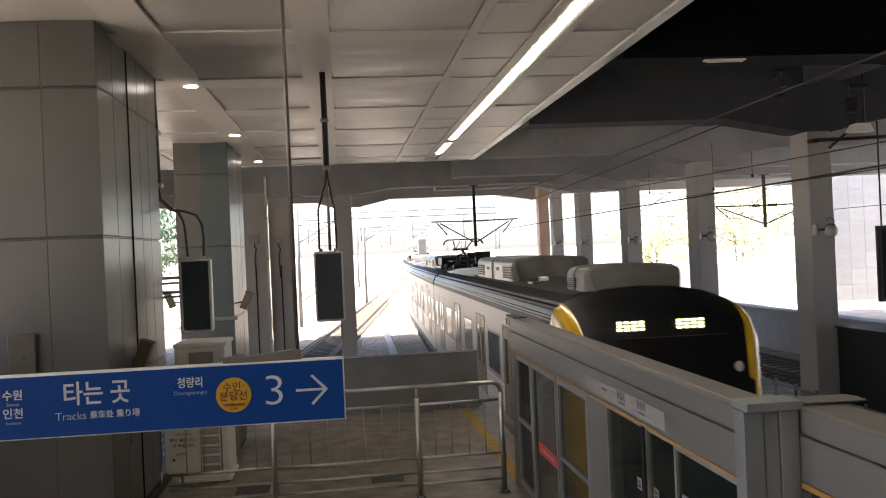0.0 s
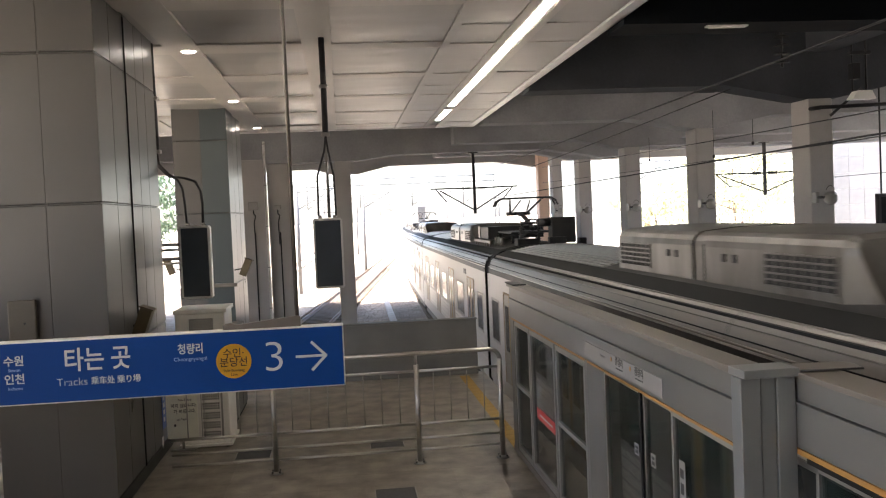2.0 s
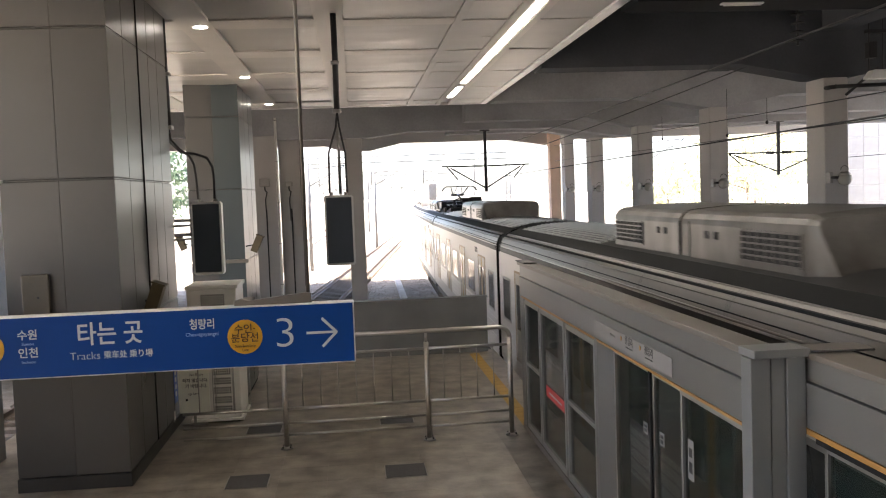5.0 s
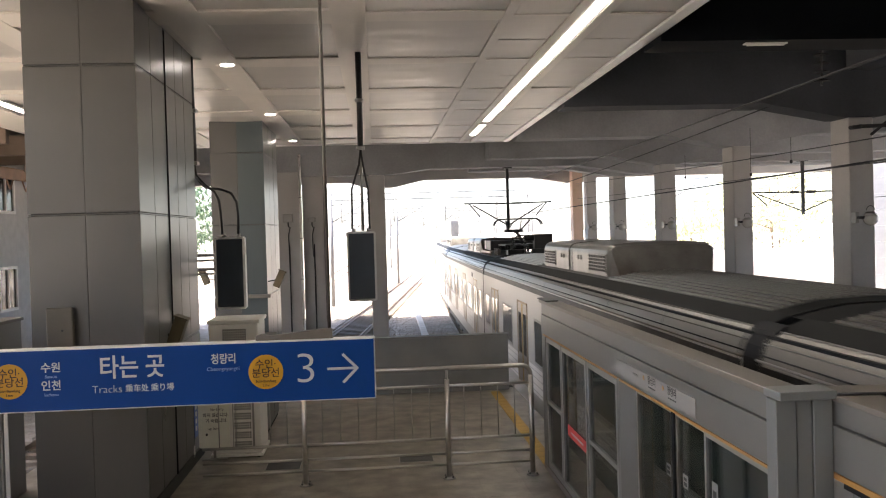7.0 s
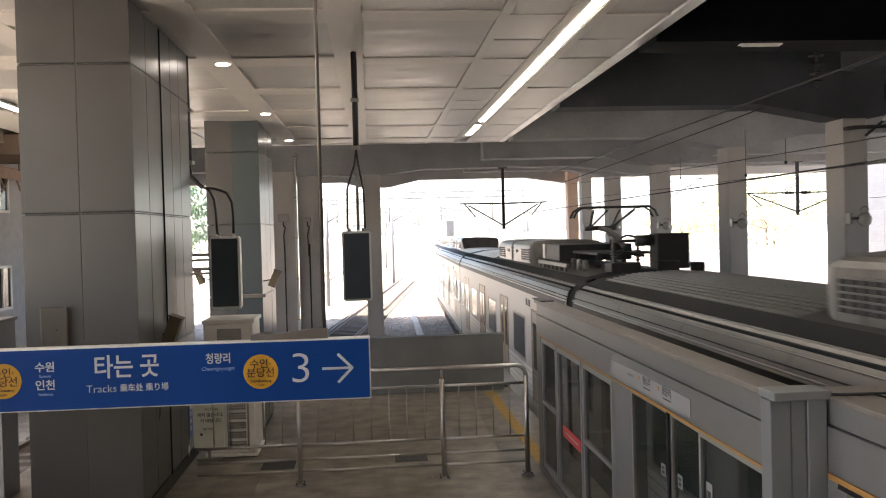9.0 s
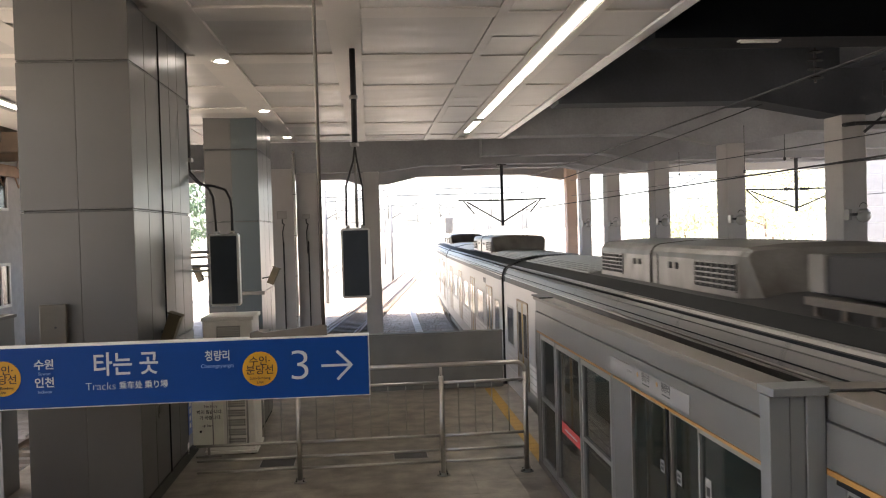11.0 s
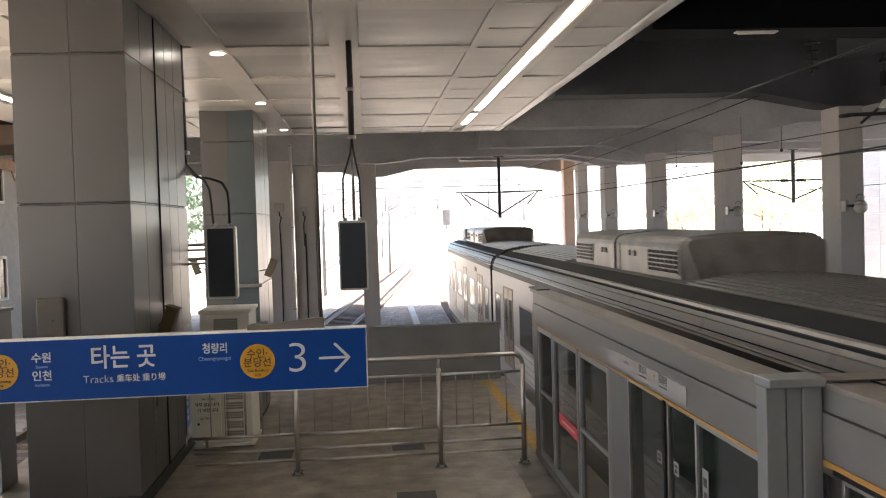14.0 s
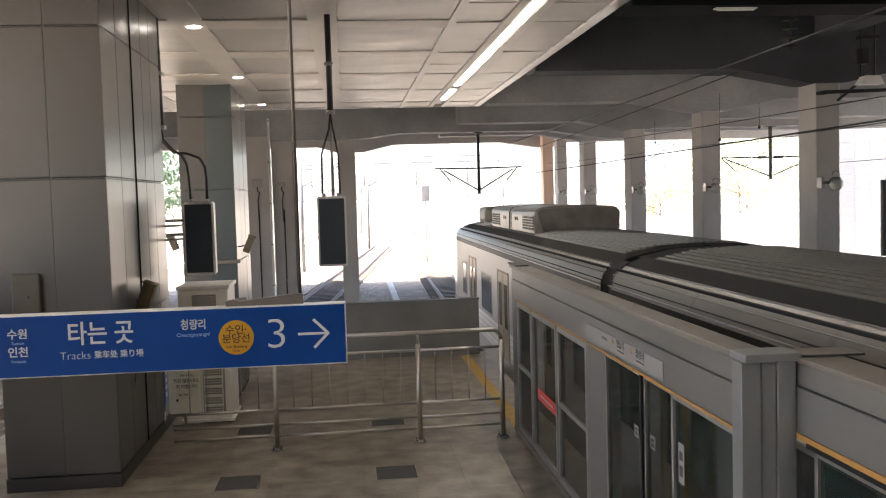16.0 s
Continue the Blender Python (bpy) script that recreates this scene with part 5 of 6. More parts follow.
def line_pole(x, y, h, label="pale steel catenary mast beside the open tracks"):
    t = thing("catenary_mast", pose(x, y, -1.4), label, "mast", "catenary masts")
    bm = B()
    rod(bm, (0, 0, 0), (0, 0, h), 0.14, 10, 0.10)
    part("pole", bm, "mast", t)
    bm = B()
    rod(bm, (0, 0, h - 1.2), (2.6, 0, h - 1.0), 0.04, 8)
    rod(bm, (0, 0, h - 2.4), (2.5, 0, h - 1.05), 0.035, 8)
    rod(bm, (1.2, 0, h - 2.6), (2.7, 0, h - 2.7), 0.03, 8)
    part("cantilever", bm, "mast", t)


line_pole(2.1, 85, 8.5)
line_pole(-3.0, 62, 8.2)
line_pole(2.2, 130, 8.5)
line_pole(20.4, 60.0, 9.2)


def signal():
    t = thing("railway_signal", pose(5.9, 66, -1.4), "dark railway signal head on a post beside the line", "signal")
    bm = B()
    rod(bm, (0, 0, 0), (0, 0, 4.6), 0.07, 8)
    part("post", bm, "steel_dull", t)
    bm = B()
    box(bm, -0.3, 0.3, -0.15, 0.15, 4.6, 5.8, 0.05)
    part("head", bm, "steel_dull", t)


signal()

def gantry(y, x0, x1, h):
    t = thing("catenary_gantry", pose(0, y, -1.4), "grey steel lattice gantry spanning the open tracks", "gantry", "gantries")
    for x in (x0, x1):
        bm = B()
        for dx in (-0.18, 0.18):
            rod(bm, (x + dx, 0, 0), (x + dx, 0, h), 0.05, 6)
        z = 0.2
        while z < h - 0.5:
            rod(bm, (x - 0.18, 0, z), (x + 0.18, 0, z + 0.5), 0.025, 5)
            z += 0.5
        part("post", bm, "mast", t)
    bm = B()
    for z in (h - 0.5, h):
        rod(bm, (x0, 0, z), (x1, 0, z), 0.05, 6)
    x = x0
    while x < x1 - 0.8:
        rod(bm, (x, 0, h - 0.5), (x + 0.4, 0, h), 0.025, 5)
        rod(bm, (x + 0.4, 0, h), (x + 0.8, 0, h - 0.5), 0.025, 5)
        x += 0.8
    part("beam", bm, "mast", t)
    x = x0 + 2.5
    while x < x1 - 1:
        bm = B()
        rod(bm, (x, 0, h - 0.5), (x, 0, h - 2.4), 0.05, 6)
        rod(bm, (x, 0, h - 2.3), (x + 1.3, 0, h - 1.5), 0.03, 6)
        rod(bm, (x, 0, h - 1.4), (x + 1.5, 0, h - 1.4), 0.03, 6)
        part("drop_arm", bm, "mast", t)
        x += 4.3


gantry(74, -9.5, 13.0, 8.3)
gantry(118, -9.0, 16.0, 8.3)
gantry(170, -8.0, 20.0, 8.3)

# ---------------------------------------------------------------- the train
HALF_W = 1.47


def profile(w, ztop, zbot, flat=0.0):
    """Half outline of a car body from the bottom up to the roof's middle, on the near side."""
    k = w / HALF_W
    drop = ztop
    return [(-1.47 * k, zbot), (-1.47 * k, drop - 0.60), (-1.46 * k, drop - 0.45), (-1.425 * k, drop - 0.34), (-1.37 * k, drop - 0.265), (-1.27 * k, drop - 0.205),
            (-1.02 * k, drop - 0.115), (-0.55 * k, drop - 0.025), (0, drop)]


ROOF = 3.88


def strip_of(points, y0, y1, bm, smooth=True, mi=0):
    a = [bm.verts.new((p[0], y0, p[1])) for p in points]
    b = [bm.verts.new((p[0], y1, p[1])) for p in points]
    for k in range(len(points) - 1):
        fc = bm.faces.new((a[k], a[k + 1], b[k + 1], b[k]))
        fc.smooth, fc.material_index = smooth, mi
    return a, b


def full(points):
    return points + [(-x, z) for x, z in reversed(points[:-1])]


def car_body(t, y0, y1):
    half = profile(HALF_W, ROOF, 0.75)
    bm = B()
    prism(bm, [(p[0] * 0.985, p[1] - 0.012) for p in full(half)], y0 + 0.01, y1 - 0.01)
    part("shell", bm, "train_roof", t)
    for sx in (1, -1):
        pts = [(sx * x, z) for x, z in half]
        bm = B()
        strip_of(pts[:3], y0, y1, bm)
        part("side_wall", bm, "train_side", t, "brushed steel side")
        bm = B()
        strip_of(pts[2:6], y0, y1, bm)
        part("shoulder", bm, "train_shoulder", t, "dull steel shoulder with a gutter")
        bm = B()
        box(bm, min(sx * 1.375, sx * 1.335), max(sx * 1.375, sx * 1.335), y0, y1, ROOF - 0.268, ROOF - 0.242)
        part("gutter", bm, "black", t)
        # seams and joints along the shoulder
        for x, z, r, m in ((1.447, 0.405, 0.007, "black"), (1.405, 0.312, 0.007, "train_rib"), (1.285, 0.212, 0.010, "train_shoulder")):
            bm = B()
            rod(bm, (sx * x, y0 + 0.02, ROOF - z), (sx * x, y1 - 0.02, ROOF - z), r, 6)
            part("shoulder_seam", bm, m, t)
        y = y0 + 2.3
        while y < y1 - 1:
            bm = B()
            strip_of([(x * 1.001, z + 0.0015) for x, z in pts[2:6]], y, y + 0.02, bm)
            part("joint", bm, "dark_metal", t)
            y += 2.45
        bm = B()
        rod(bm, (sx * 1.465, y0, ROOF - 0.455), (sx * 1.465, y1, ROOF - 0.455), 0.012, 6)
        part("rain_strip", bm, "train_shoulder", t)
        # dark strip stands in for shade on the side above the screen doors
        bm = B()
        box(bm, min(sx * 1.40, sx * 1.476), max(sx * 1.40, sx * 1.476), y0 + 0.05, y1 - 0.05, ROOF - 0.60, ROOF - 0.49)
        part("gap_shade_strip", bm, "dark_metal", t, "dark strip standing in for shade in the gap by the screen doors")
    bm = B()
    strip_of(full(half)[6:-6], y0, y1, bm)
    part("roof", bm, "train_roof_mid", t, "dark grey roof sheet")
    for sx in (-1, 1):
        bm = B()
        strip_of([(sx * x, z + 0.004) for x, z in half[5:7]], y0, y1, bm)
        part("walkway", bm, "train_roof", t, "matt black roof walkway strip")
    for a, b in ((y0, y0 + 0.38), (y1 - 0.38, y1)):
        bm = B()
        strip_of([(x, z + 0.003) for x, z in full(half)[6:-6]], a, b, bm)
        part("roof_end", bm, "train_roof", t, "matt black roof end")
    # underframe
    bm = B()
    box(bm, -1.40, 1.40, y0 + 0.3, y1 - 0.3, 0.45, 0.748)
    y = y0 + 4.4
    while y < y1 - 5:
        box(bm, -1.35, -0.5, y, y + 1.5, 0.25, 0.449, 0.02)
        box(bm, 0.5, 1.35, y + 0.3, y + 1.9, 0.25, 0.449, 0.02)
        y += 2.3
    part("underframe", bm, "dark_metal", t)
    for yb in (y0 + 2.9, y1 - 2.9):
        bm = B()
        for sx in (-1, 1):
            box(bm, min(sx * 1.05, sx * 1.2), max(sx * 1.05, sx * 1.2), yb - 1.5, yb + 1.5, 0.35, 0.62, 0.04)
        bog = part("bogie", bm, "dark_metal", t)
        for dy in (-1.05, 1.05):
            for sx in (-0.75, 0.75):
                bm = B()
                rod(bm, (sx - 0.065, yb + dy, 0.43), (sx + 0.065, yb + dy, 0.43), 0.43, 22)
                part("wheel", bm, "rail", bog)


def car_ribs(t, y0, y1, skip):
    """Longitudinal roof ribs on both sides of the air conditioner."""
    half = profile(HALF_W, ROOF, 0.75)

    def z_at(x):
        x = -abs(x)
        for (xa, za), (xb, zb) in zip(half[4:], half[5:]):
            if xa <= x <= xb:
                return za + (zb - za) * (x - xa) / (xb - xa)
        return ROOF
    for a, b in ((y0 + 0.45, skip[0] - 0.1), (skip[1] + 0.1, y1 - 0.45)):
        if b - a < 0.4:
            continue
        bm = B()
        strip_of([(x, z + 0.006) for x, z in full(half)[6:-6]], a - 0.05, b + 0.05, bm)
        part("roof_sheet", bm, "train_rib", t, "grey corrugated roof sheet")
        for k in range(21):
            x = -0.98 + k * 0.098
            bm = B()
            z = z_at(x)
            prism(bm, [(x - 0.014, z - 0.01), (x - 0.008, z + 0.026), (x + 0.008, z + 0.026), (x + 0.014, z - 0.01)], a, b)
            part("roof_rib", bm, "train_rib", t)


def ac_unit(t, y0, y1, w=0.86, z0=3.80, z1=4.32, mat="ac"):
    """Long roof air conditioner in two halves with louvred sides and sloped ends."""
    mid = (y0 + y1) / 2
    r = 0.16
    sec = [(-w, z0 - 0.12), (-w, z1 - r)] + [(-w + r - r * math.cos(a), z1 - r + r * math.sin(a)) for a in (0.4, 0.8, 1.2)] + [(-w + r, z1), (-w * 0.4, z1 + 0.03)]
    sec = sec + [(-x, z) for x, z in reversed(sec)]
    bm = B()
    for k, (a, b) in enumerate(((y0, mid - 0.16), (mid - 0.155, mid + 0.155), (mid + 0.16, y1))):
        s = 1.0 if k != 1 else 0.985
        p = [(x * s, z0 - 0.12 + (z - z0 + 0.12) * (1.0 if k != 1 else 0.985)) for x, z in sec]
        if k == 1:
            prism(bm, p, a, b, smooth=False)
            continue
        rings = []
        # the end face leans back; its lower corners are cut off
        high = z1 + 0.03 - z0 + 0.12
        inner, outer, s = (b, a, 1) if k == 0 else (a, b, -1)

        def lean(x, z):
            r = (z - z0 + 0.12) / high
            return (x * (0.83 + 0.16 * r), outer + s * 0.28 * r, z - 0.25 * max(0, r - 0.8))
        rings.append([bm.verts.new((x, inner, z)) for x, z in p])
        rings.append([bm.verts.new((x, outer + s * 0.38, z)) for x, z in p])
        rings.append([bm.verts.new(lean(x, z)) for x, z in p])
        for ra, rb in zip(rings, rings[1:]):
            for i in range(len(p)):
                bm.faces.new((ra[i], ra[(i + 1) % len(p)], rb[(i + 1) % len(p)], rb[i]))
        bm.faces.new(list(reversed(rings[0])))
        bm.faces.new(rings[-1])
    unit = part("air_conditioner", bm, mat, t, "weathered grey steel roof air conditioner")
    long = min(1.18, (y1 - y0) / 2 - 0.5)
    short = y1 - y0 < 3
    for a, b in ((y1 - 0.9, y1 - 0.42),) if short else ((y0 + 0.44, y0 + 0.44 + long), (y1 - 0.47 - long, y1 - 0.47)):
        for sx in (-1, 1):
            x = sx * (w + 0.002)
            bm = B()
            box(bm, min(x, x - sx * 0.01), max(x, x - sx * 0.01), a, b, z0 + 0.06, z1 - 0.17)
            g = part("louvre", bm, "ac_dark", unit)
            bm = B()
            n = 6
            for k in range(n):
                z = z0 + 0.05 + (z1 - 0.17 - z0 - 0.06) * k / (n - 1)
                box(bm, min(x, x + sx * 0.014), max(x, x + sx * 0.014), a - 0.02, b + 0.02, z - 0.008, z + 0.008)
            for k in range(8):
                y = a + (b - a) * k / 7
                box(bm, min(x + sx * 0.001, x + sx * 0.011), max(x + sx * 0.001, x + sx * 0.011), y - 0.006, y + 0.006, z0 + 0.05, z1 - 0.17)
            part("slat", bm, mat, unit)
    # lids and latches on the near side
    if not short:
        for yy in (mid - 0.162, mid + 0.152):
            for sx in (-1, 1):
                bm = B()
                box(bm, min(sx * w, sx * (w + 0.006)), max(sx * w, sx * (w + 0.006)), yy, yy + 0.022, z0 - 0.02, z1 - 0.13)
                part("joint_band", bm, "ac_dark", unit)
    for yy in () if short else (mid - 0.95, mid - 0.7, mid + 0.6, mid + 0.85):
        for sx in (-1, 1):
            x = sx * (w + 0.002)
            bm = B()
            box(bm, min(x, x + sx * 0.012), max(x, x + sx * 0.012), yy, yy + 0.09, z0 + 0.22, z0 + 0.30)
            part("latch", bm, "dark_metal", unit)
    bm = B()
    box(bm, -w - 0.03, w + 0.03, y0 - 0.02, y1 + 0.02, z0 - 0.10, z0 - 0.03, 0.01)
    part("mounting_frame", bm, "train_roof", unit)
    return unit


def car_side(t, y0, y1, doors):
    """Doors with two leaves, and windows, on both sides."""
    dz0, dz1 = 1.12, 2.95
    for sx in (-1, 1):
        def bx(bm, x0, x1, *r):
            a, b = sorted((sx * x0, sx * x1))
            return box(bm, a, b, *r)
        xs = HALF_W
        for d in doors:
            bm = B()
            for ya, yb in ((d - 0.70, d - 0.66), (d + 0.66, d + 0.70)):
                bx(bm, xs - 0.02, xs + 0.014, ya, yb, dz0, dz1 + 0.04)
            bx(bm, xs - 0.02, xs + 0.014, d - 0.66, d + 0.66, dz1, dz1 + 0.04)
            dr = part("door", bm, "door_frame", t, "sliding double door with a bronze frame")
            for s in (-1, 1):
                ya, yb = (d - 0.655, d - 0.012) if s < 0 else (d + 0.012, d + 0.655)
                bm = B()
                bx(bm, xs - 0.01, xs + 0.006, ya, yb, dz0 + 0.01, dz1 - 0.005)
                part("leaf", bm, "train_door", dr)
                bm = B()
                bx(bm, xs + 0.0062, xs + 0.011, ya + 0.14, yb - 0.14, 1.80, 2.72)
                part("pane", bm, "train_window", dr)
                bm = B()
                yc = yb if s < 0 else ya
                bx(bm, xs + 0.0062, xs + 0.010, yc - 0.05 if s < 0 else yc, yc if s < 0 else yc + 0.05, dz0 + 0.02, dz1 - 0.01)
                part("edge", bm, "door_edge", dr)
        gaps = sorted(doors)
        spots = [(a + b) / 2 for a, b in zip(gaps, gaps[1:])] + [gaps[0] - 1.75, gaps[-1] + 1.75]
        for k, c in enumerate(spots):
            hw = 0.78 if k < len(gaps) - 1 else 0.42
            if c - hw < y0 + 0.2 or c + hw > y1 - 0.2:
                continue
            bm = B()
            for ya, yb, za, zb in ((c - hw - 0.05, c - hw, 1.80, 2.75), (c + hw, c + hw + 0.05, 1.80, 2.75), (c - hw, c + hw, 1.80, 1.85), (c - hw, c + hw, 2.70, 2.75)):
                bx(bm, xs - 0.02, xs + 0.012, ya, yb, za, zb)
            w = part("window", bm, "steel_dull", t)
            bm = B()
            bx(bm, xs - 0.01, xs + 0.004, c - hw, c + hw, 1.85, 2.70)
            part("pane", bm, "train_window", w)
        # ribbed lower panel and small plates under the gutter
        bm = B()
        for z in (1.22, 1.36, 1.50, 1.64):
            bx(bm, xs - 0.005, xs + 0.006, y0 + 0.15, y1 - 0.15, z, z + 0.02)
        part("side_rib", bm, "train_side", t)
        for p, q in [(a + 0.74, b - 0.74) for a, b in zip(gaps, gaps[1:])]:
            bm = B()
            bx(bm, xs - 0.004, xs + 0.003, p, q, 1.16, 1.74)
            part("lower_panel", bm, "train_white", t, "white ribbed lower panel")
        for k in range(2):
            bm = B()
            c = y0 + 3.6 + k * 0.32
            bx(bm, xs + 0.0, xs + 0.008, c, c + 0.18, 3.02, 3.16)
            part("marker_lamp", bm, "dark_metal", t)


def gangway(t, y0, y1):
    half = full(profile(HALF_W * 0.95, ROOF - 0.09, 0.85))
    bm = B()
    n = 6
    rings = []
    for k in range(n * 2 + 1):
        y = y0 + (y1 - y0) * k / (n * 2)
        s = 1.0 if k % 2 == 0 else 0.955
        rings.append([bm.verts.new((x * s, y, 0.85 + (z - 0.85) * (1.0 if k % 2 == 0 else 0.985))) for x, z in half])
    for a, b in zip(rings, rings[1:]):
        for i in range(len(half) - 1):
            bm.faces.new((a[i], a[i + 1], b[i + 1], b[i]))
    part("gangway_bellows", bm, "black", t, "black rubber gangway bellows")
    top = [(x, z - 0.012) for x, z in full(profile(HALF_W, ROOF, 0.85))][6:-6]
    bm = B()
    strip_of(top, y0 + 0.03, y1 - 0.03, bm)
    part("gangway_cover", bm, "train_roof", t, "black cover plate")
    for sx in (-1, 1):
        bm = B()
        box(bm, min(sx * 1.44, sx * 1.468), max(sx * 1.44, sx * 1.468), y0, y1 - 0.10, 0.85, ROOF - 0.62)
        part("gangway_side", bm, "train_side", t, "steel side cover of the gangway")
        side = [(sx * x, z) for x, z in profile(HALF_W, ROOF, 0.85)[1:6]]
        outer = [(x + sx * 0.045, z + 0.05) for x, z in side]
        bm = B()
        prism(bm, side + list(reversed(outer)), y0 - 0.11, y1 + 0.11)
        part("gangway_hood", bm, "black", t, "dark rubber hood over the shoulder gap")
    return top


def cab(t, y0, direction):
    """Rounded cab end; direction -1 faces -y, and 1 faces +y."""
    stations = [(0, 1.47, 3.87), (0.3, 1.47, 3.80), (0.6, 1.46, 3.70), (0.88, 1.45, 3.59), (1.06, 1.43, 3.46), (1.18, 1.39, 3.22), (1.32, 1.34, 2.75), (1.42, 1.30, 2.2), (1.48, 1.27, 1.5)]
    bm = B()
    rings = []
    for d, w, zt in stations:
        swell = 0.17 * math.sin(math.pi * min(d, 1.32) / 1.32)
        rings.append([bm.verts.new((x, y0 + direction * d, z + (swell * (abs(x) / w) ** 4 - 0.12 * swell if z > 2.0 else 0))) for x, z in full(profile(w, zt, 0.55))])
    for a, b in zip(rings, rings[1:]):
        for i in range(len(a) - 1):
            fc = bm.faces.new((a[i], a[i + 1], b[i + 1], b[i]))
            fc.smooth = True
            c = fc.calc_center_median()
            fc.material_index = 0 if abs(c.x) > 1.2 else 1
    bm.faces.new(rings[-1]).material_index = 1
    front = part("cab_front", bm, ["cab_yellow", "cab_black"], t, "glossy black cab front with bright yellow corners")
    # displays: writing that cannot be made out, as glowing bars
    for cx in (-0.52, 0.38):
        yy = y0 + direction * 1.135
        for k in range(4):
            for j in range(3):
                bm = B()
                box(bm, cx - 0.215 + k * 0.11, cx - 0.135 + k * 0.11, yy - 0.012, yy + 0.008, 3.285 + j * 0.052, 3.320 + j * 0.052)
                part("display_bar", bm, "led_amber", front, "lit amber display bar")
    for cx in (-1.0, 1.0):
        bm = B()
        ball(bm, (cx * 1.02, y0 + direction * 1.30, 2.70), 0.055, 1.3, 0.5, 1.5, 12)
        part("headlamp", bm, "lamp_white", front, "lit headlamp")
    bm = B()
    box(bm, -0.9, 0.9, y0 + direction * 1.20 - 0.01, y0 + direction * 1.20 + 0.01, 3.17, 3.185)
    part("wiper", bm, "dark_metal", front)


def pantograph(t, y):
    """Equipment from y (car front) towards the air conditioner."""
    # resistor and breaker case beside the air conditioner
    bm = B()
    box(bm, -0.80, 0.75, y + 3.75, y + 5.55, 3.93, 4.27, 0.02)
    part("equipment_case", bm, "dark_metal", t, "dark roof equipment case")
    bm = B()
    box(bm, -0.82, -0.80, y + 5.25, y + 5.52, 3.95, 4.28, 0.004)
    box(bm, -0.80, 0.70, y + 5.552, y + 5.575, 3.95, 4.28, 0.004)
    part("end_plate", bm, "ac", t)
    bm = B()
    for k in range(7):
        box(bm, -0.97, -0.93, y + 2.4 + k * 0.45, y + 2.46 + k * 0.45, 3.74, 3.88)
    box(bm, -0.98, -0.92, y + 2.2, y + 5.3, 3.86, 3.93)
    part("support_rail", bm, "rod_dark", t)
    pan = part("pantograph", box(B(), -0.55, 0.55, y + 1.5, y + 3.6, 4.10, 4.15, 0.01), "dark_metal", t, "raised dark single-arm current collector")
    for sx in (-0.5, 0.5):
        for yy in (y + 1.6, y + 3.5):
            bm = B()
            for k in range(4):
                rod(bm, (sx, yy, 3.83 + k * 0.07), (sx, yy, 3.86 + k * 0.07), 0.07, 12, 0.05)
            rod(bm, (sx, yy, 3.75), (sx, yy, 4.10), 0.035, 8)
            part("insulator", bm, "dark_metal", pan)
    low, elbow, top = Vector((0.05, y + 1.75, 4.20)), Vector((0, y + 3.45, 4.60)), Vector((0, y + 2.35, 5.0))
    bm = B()
    mids = [low, low.lerp(elbow, 0.3) + Vector((0, 0, 0.10)), low.lerp(elbow, 0.62) + Vector((0, 0, 0.10)), elbow]
    tube(bm, mids, 0.055, 8)
    tube(bm, [low + Vector((0.16, 0.25, -0.04)), low.lerp(elbow, 0.4) + Vector((0.12, 0, -0.06)), low.lerp(elbow, 0.72) + Vector((0.02, 0, 0.0))], 0.03, 8)
    rod(bm, elbow + Vector((-0.32, 0, 0)), elbow + Vector((0.32, 0, 0)), 0.05, 8)
    part("lower_arm", bm, "dark_metal", pan)
    bm = B()
    for sx in (-1, 1):
        rod(bm, elbow + Vector((sx * 0.22, 0, 0)), top + Vector((sx * 0.40, 0, -0.06)), 0.026, 8)
        rod(bm, elbow + Vector((sx * 0.22, 0, 0)), top + Vector((sx * 0.12, 0, -0.06)), 0.018, 6)
    part("upper_arm", bm, "dark_metal", pan)
    for dy in (-0.16, 0.16):
        bm = B()
        tube(bm, [(-0.82, top.y + dy, 4.80), (-0.76, top.y + dy, 4.92), (-0.64, top.y + dy, 5.0), (0.64, top.y + dy, 5.0), (0.76, top.y + dy, 4.92), (0.82, top.y + dy, 4.80)], 0.022, 8)
        part("collector_strip", bm, "dark_metal", pan)
    bm = B()
    for sx in (-0.45, 0.45):
        rod(bm, (sx, top.y - 0.18, 4.98), (sx, top.y + 0.18, 4.98), 0.018, 6)
    part("head_frame", bm, "dark_metal", pan)
    # drum, ribbed posts, low boxes and the tall case near the car end
    bm = B()
    rod(bm, (-0.02, y + 0.86, 4.36), (0.298, y + 0.86, 4.36), 0.10, 16)
    rod(bm, (-0.42, y + 0.86, 4.36), (-0.02, y + 0.86, 4.36), 0.03, 8)
    part("drum", bm, "dark_metal", t)
    for px in (-0.42, 0.02):
        bm = B()
        rod(bm, (px, y + 0.86, 3.82), (px, y + 0.86, 4.30), 0.03, 8)
        for k in range(6):
            rod(bm, (px, y + 0.86, 3.90 + k * 0.055), (px, y + 0.86, 3.925 + k * 0.055), 0.065, 10, 0.045)
        part("post_insulator", bm, "insulator", t)
    bm = B()
    box(bm, 0.95, 1.12, y + 0.55, y + 0.85, 3.66, 3.96, 0.02)
    box(bm, 0.85, 1.2, y + 0.15, y + 0.45, 3.62, 3.80, 0.03)
    part("junction_case", bm, "dark_metal", t)
    bm = B()
    box(bm, 0.30, 0.88, y + 0.62, y + 1.10, 3.86, 4.48, 0.02)
    part("breaker_case", bm, "dark_metal", t, "tall dark roof case")
    bm = B()
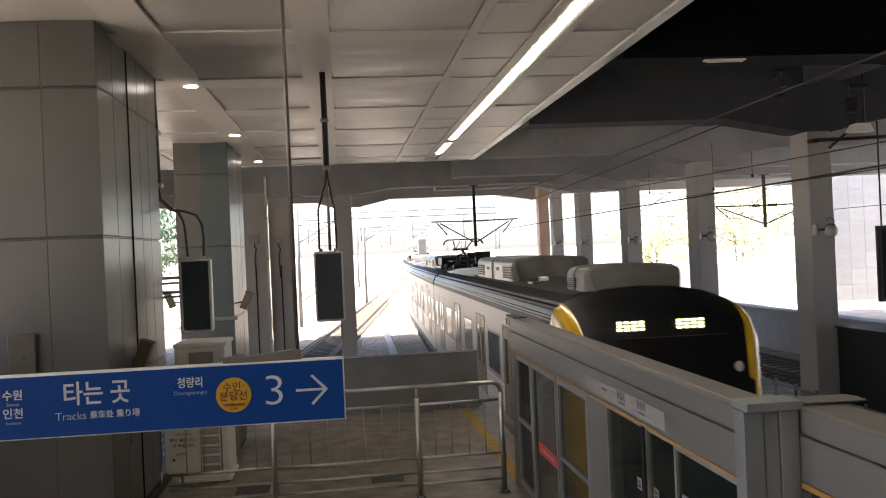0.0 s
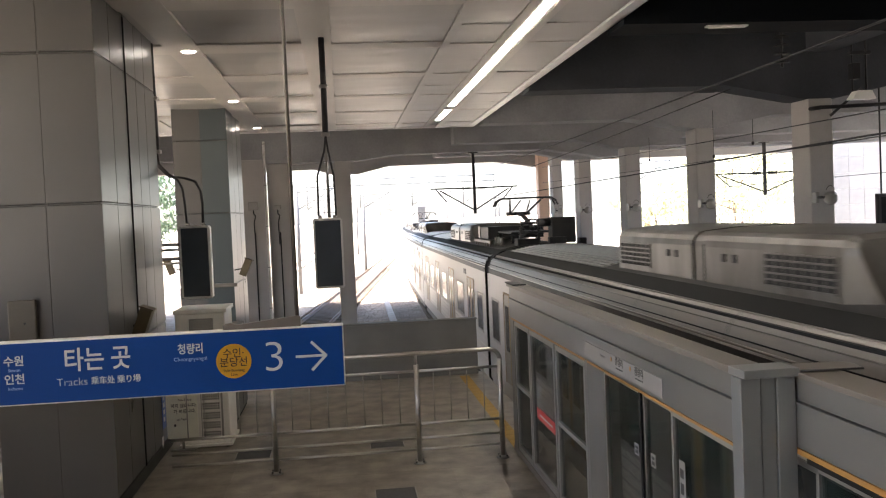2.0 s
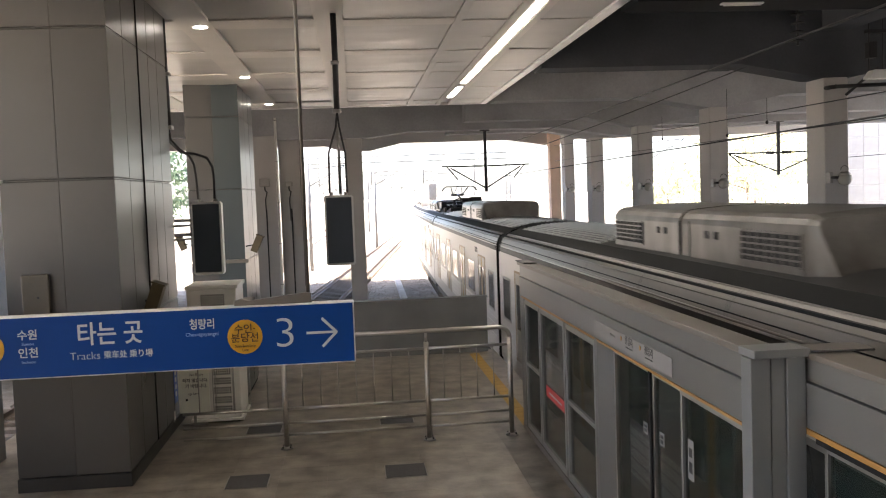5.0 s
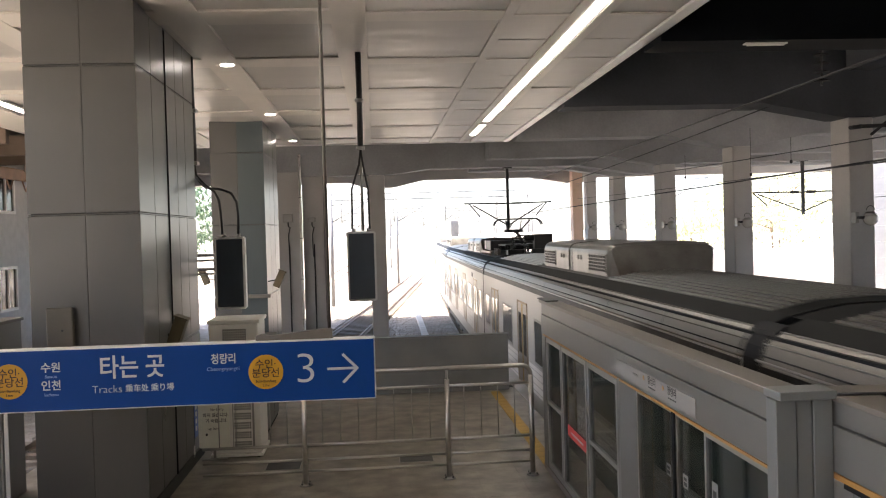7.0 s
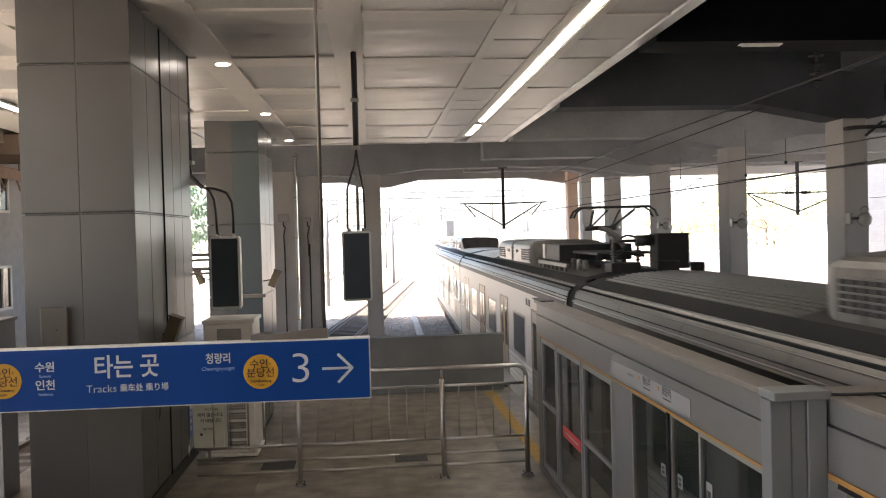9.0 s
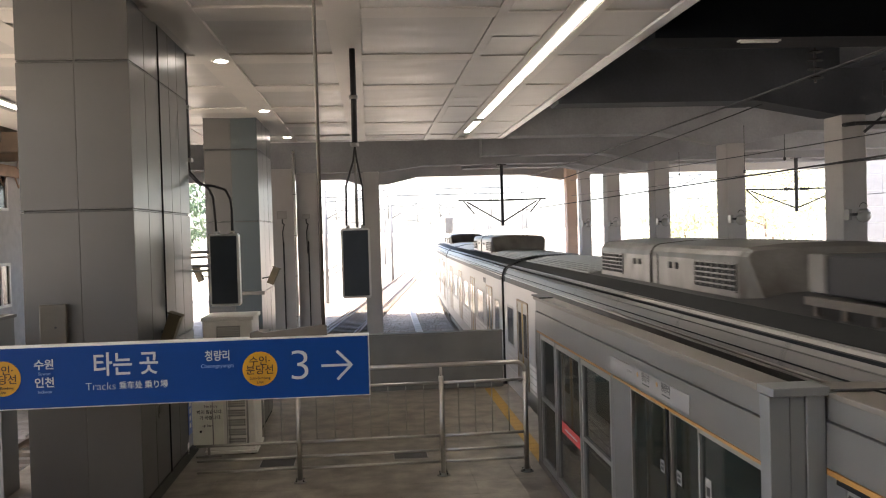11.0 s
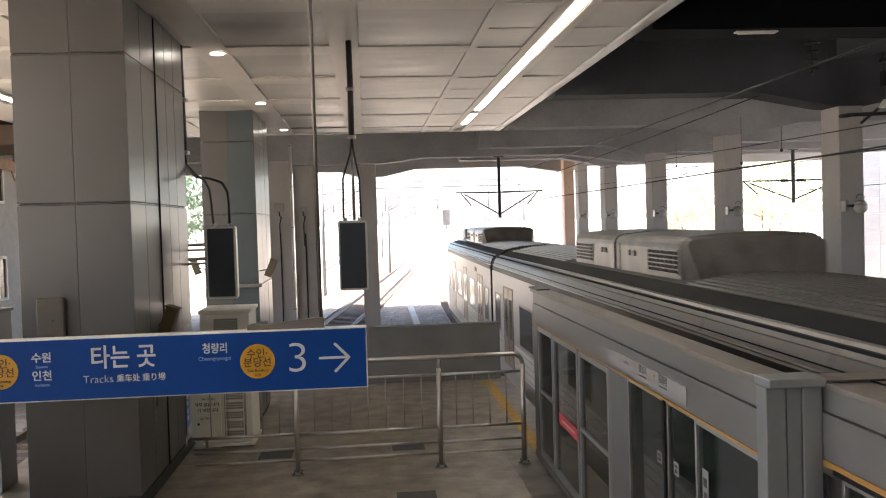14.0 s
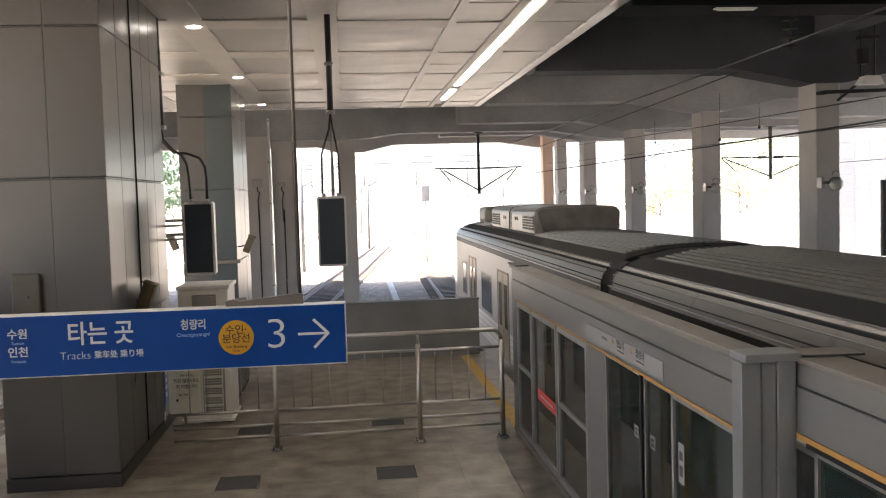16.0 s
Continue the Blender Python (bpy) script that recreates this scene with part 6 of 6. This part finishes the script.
    for k in range(5):
        rod(bm, (-0.35, y + 1.05, 3.9 + k * 0.075), (-0.35, y + 1.05, 3.935 + k * 0.075), 0.085, 12, 0.06)
    rod(bm, (-0.35, y + 1.05, 3.8), (-0.35, y + 1.05, 4.36), 0.04, 8)
    part("arrester", bm, "dark_metal", t)
    bm = B()
    tube(bm, [(-0.35, y + 1.05, 4.36), (-0.1, y + 1.1, 4.46), (0.15, y + 1.0, 4.40)], 0.022, 8)
    tube(bm, [(-0.35, y + 1.05, 4.34), (-0.3, y + 1.5, 4.42), (-0.2, y + 1.8, 4.2)], 0.022, 8)
    tube(bm, [(0.1, y + 0.7, 4.1), (-0.25, y + 0.75, 4.15), (-0.5, y + 0.55, 4.05), (-0.5, y + 0.3, 3.85)], 0.03, 8)
    part("cable", bm, "cable", t)
    bm = B()
    box(bm, -0.62, -0.1, y + 0.25, y + 0.7, 3.82, 4.0, 0.02)
    box(bm, 0.1, 0.5, y + 0.02, y + 0.25, 3.84, 4.02, 0.02)
    part("junction_case", bm, "dark_metal", t)
    for k in range(3):
        bm = B()
        rod(bm, (-0.75, y + 1.6 + k * 0.5, 3.78), (-0.75, y + 1.6 + k * 0.5, 4.02), 0.06, 10, 0.05)
        part("post_insulator", bm, "ac", t)


def train_car(k):
    """Car k of six; its origin lies at its middle, on the rails."""
    first, last = k == 1, k == 6
    a, b = 20 * (k - 1) + 0.32, 20.0 * k
    if first:
        a = 0.0
    if last:
        b = 116.3
    mid = 20 * k - 9.75
    y0, y1 = a - mid, b - mid
    kinds = {True: "steel train car with black and yellow cab end", False: "steel train car with grey roof and roof air conditioner"}
    label = kinds[first or last] if k not in (2, 4) else "steel train car with raised roof current collector"
    t = thing("train_car", pose(TRACK_X, mid, RAIL_Z), label, "train car", "train")
    car_body(t, y0, y1)
    u0 = 20 * (k - 1) + (5.95 if first else 6.80) - mid
    ac_unit(t, u0, u0 + 6.33, 0.90)
    car_ribs(t, y0, y1 if not last else y1 - 1.0, (u0, u0 + 6.33) if k not in (1, 2, 4) else (y0 + 0.4, u0 + 6.33))
    if last:
        car_side(t, y0, y1, [-7.2, -2.4, 2.4])
    else:
        car_side(t, y0, y1, [-7.2 + (0.8 if first else 0), -2.4, 2.4, 7.2])
    if not last:
        gangway(t, y1 + 0.005, y1 + 0.315)
    if first:
        cab(t, y0, -1)
        ac_unit(t, y0 - 0.02, y0 + 1.85, 0.80, 3.80, 4.20, "cab_grey")
        bm = B()
        box(bm, -0.66, -0.48, y0 + 4.40, y0 + 4.60, 3.86, 3.94, 0.02)
        ant = part("antenna", bm, "white_paint", t, "white roof antenna block on a plate")
        bm = B()
        box(bm, -0.85, -0.3, y0 + 4.25, y0 + 4.8, 3.80, 3.855, 0.01)
        part("plate", bm, "train_rib", ant)
    if last:
        cab(t, y1, 1)
        bm = B()
        box(bm, -0.84, 0.84, y1 - 1.9, y1 - 0.5, 3.80, 4.28, 0.12)
        part("cab_unit", bm, "cab_grey", t)
    if k in (2, 4):
        pantograph(t, y0)
    return t, mid


CARS = [train_car(k) for k in range(1, 7)]

# seconds, place of the first coupling along the track
TRAVEL = [
    (0.0, 33.75), (0.5, 30.45), (1.0, 27.10), (1.5, 23.60), (2.0, 20.05), (2.5, 16.60), (3.0, 13.10), (3.5, 9.72), (4.0, 6.42),
    (4.5, 3.18), (5.0, -0.05), (5.5, -3.25), (6.0, -6.42), (6.5, -9.55), (7.0, -12.68), (7.5, -15.88), (8.0, -19.15), (8.5, -22.45),
    (9.0, -25.75), (9.5, -28.98), (10.0, -32.15), (10.5, -35.25), (11.0, -38.30), (11.5, -41.30), (12.0, -44.32), (12.5, -47.36), (13.0, -50.45),
    (13.5, -53.55), (14.0, -56.65), (14.5, -59.75), (15.0, -62.88), (15.5, -66.05), (16.0, -69.25),
]


def motions():
    for car, mid in CARS:
        rows = []
        for t, s in TRAVEL:
            y = mid - 20 + s
            rows.append((t, pose(track_x(y), y, RAIL_Z, 0, 0, -math.degrees(math.atan(track_slope(y))))))
        walk(car, rows)


motions()
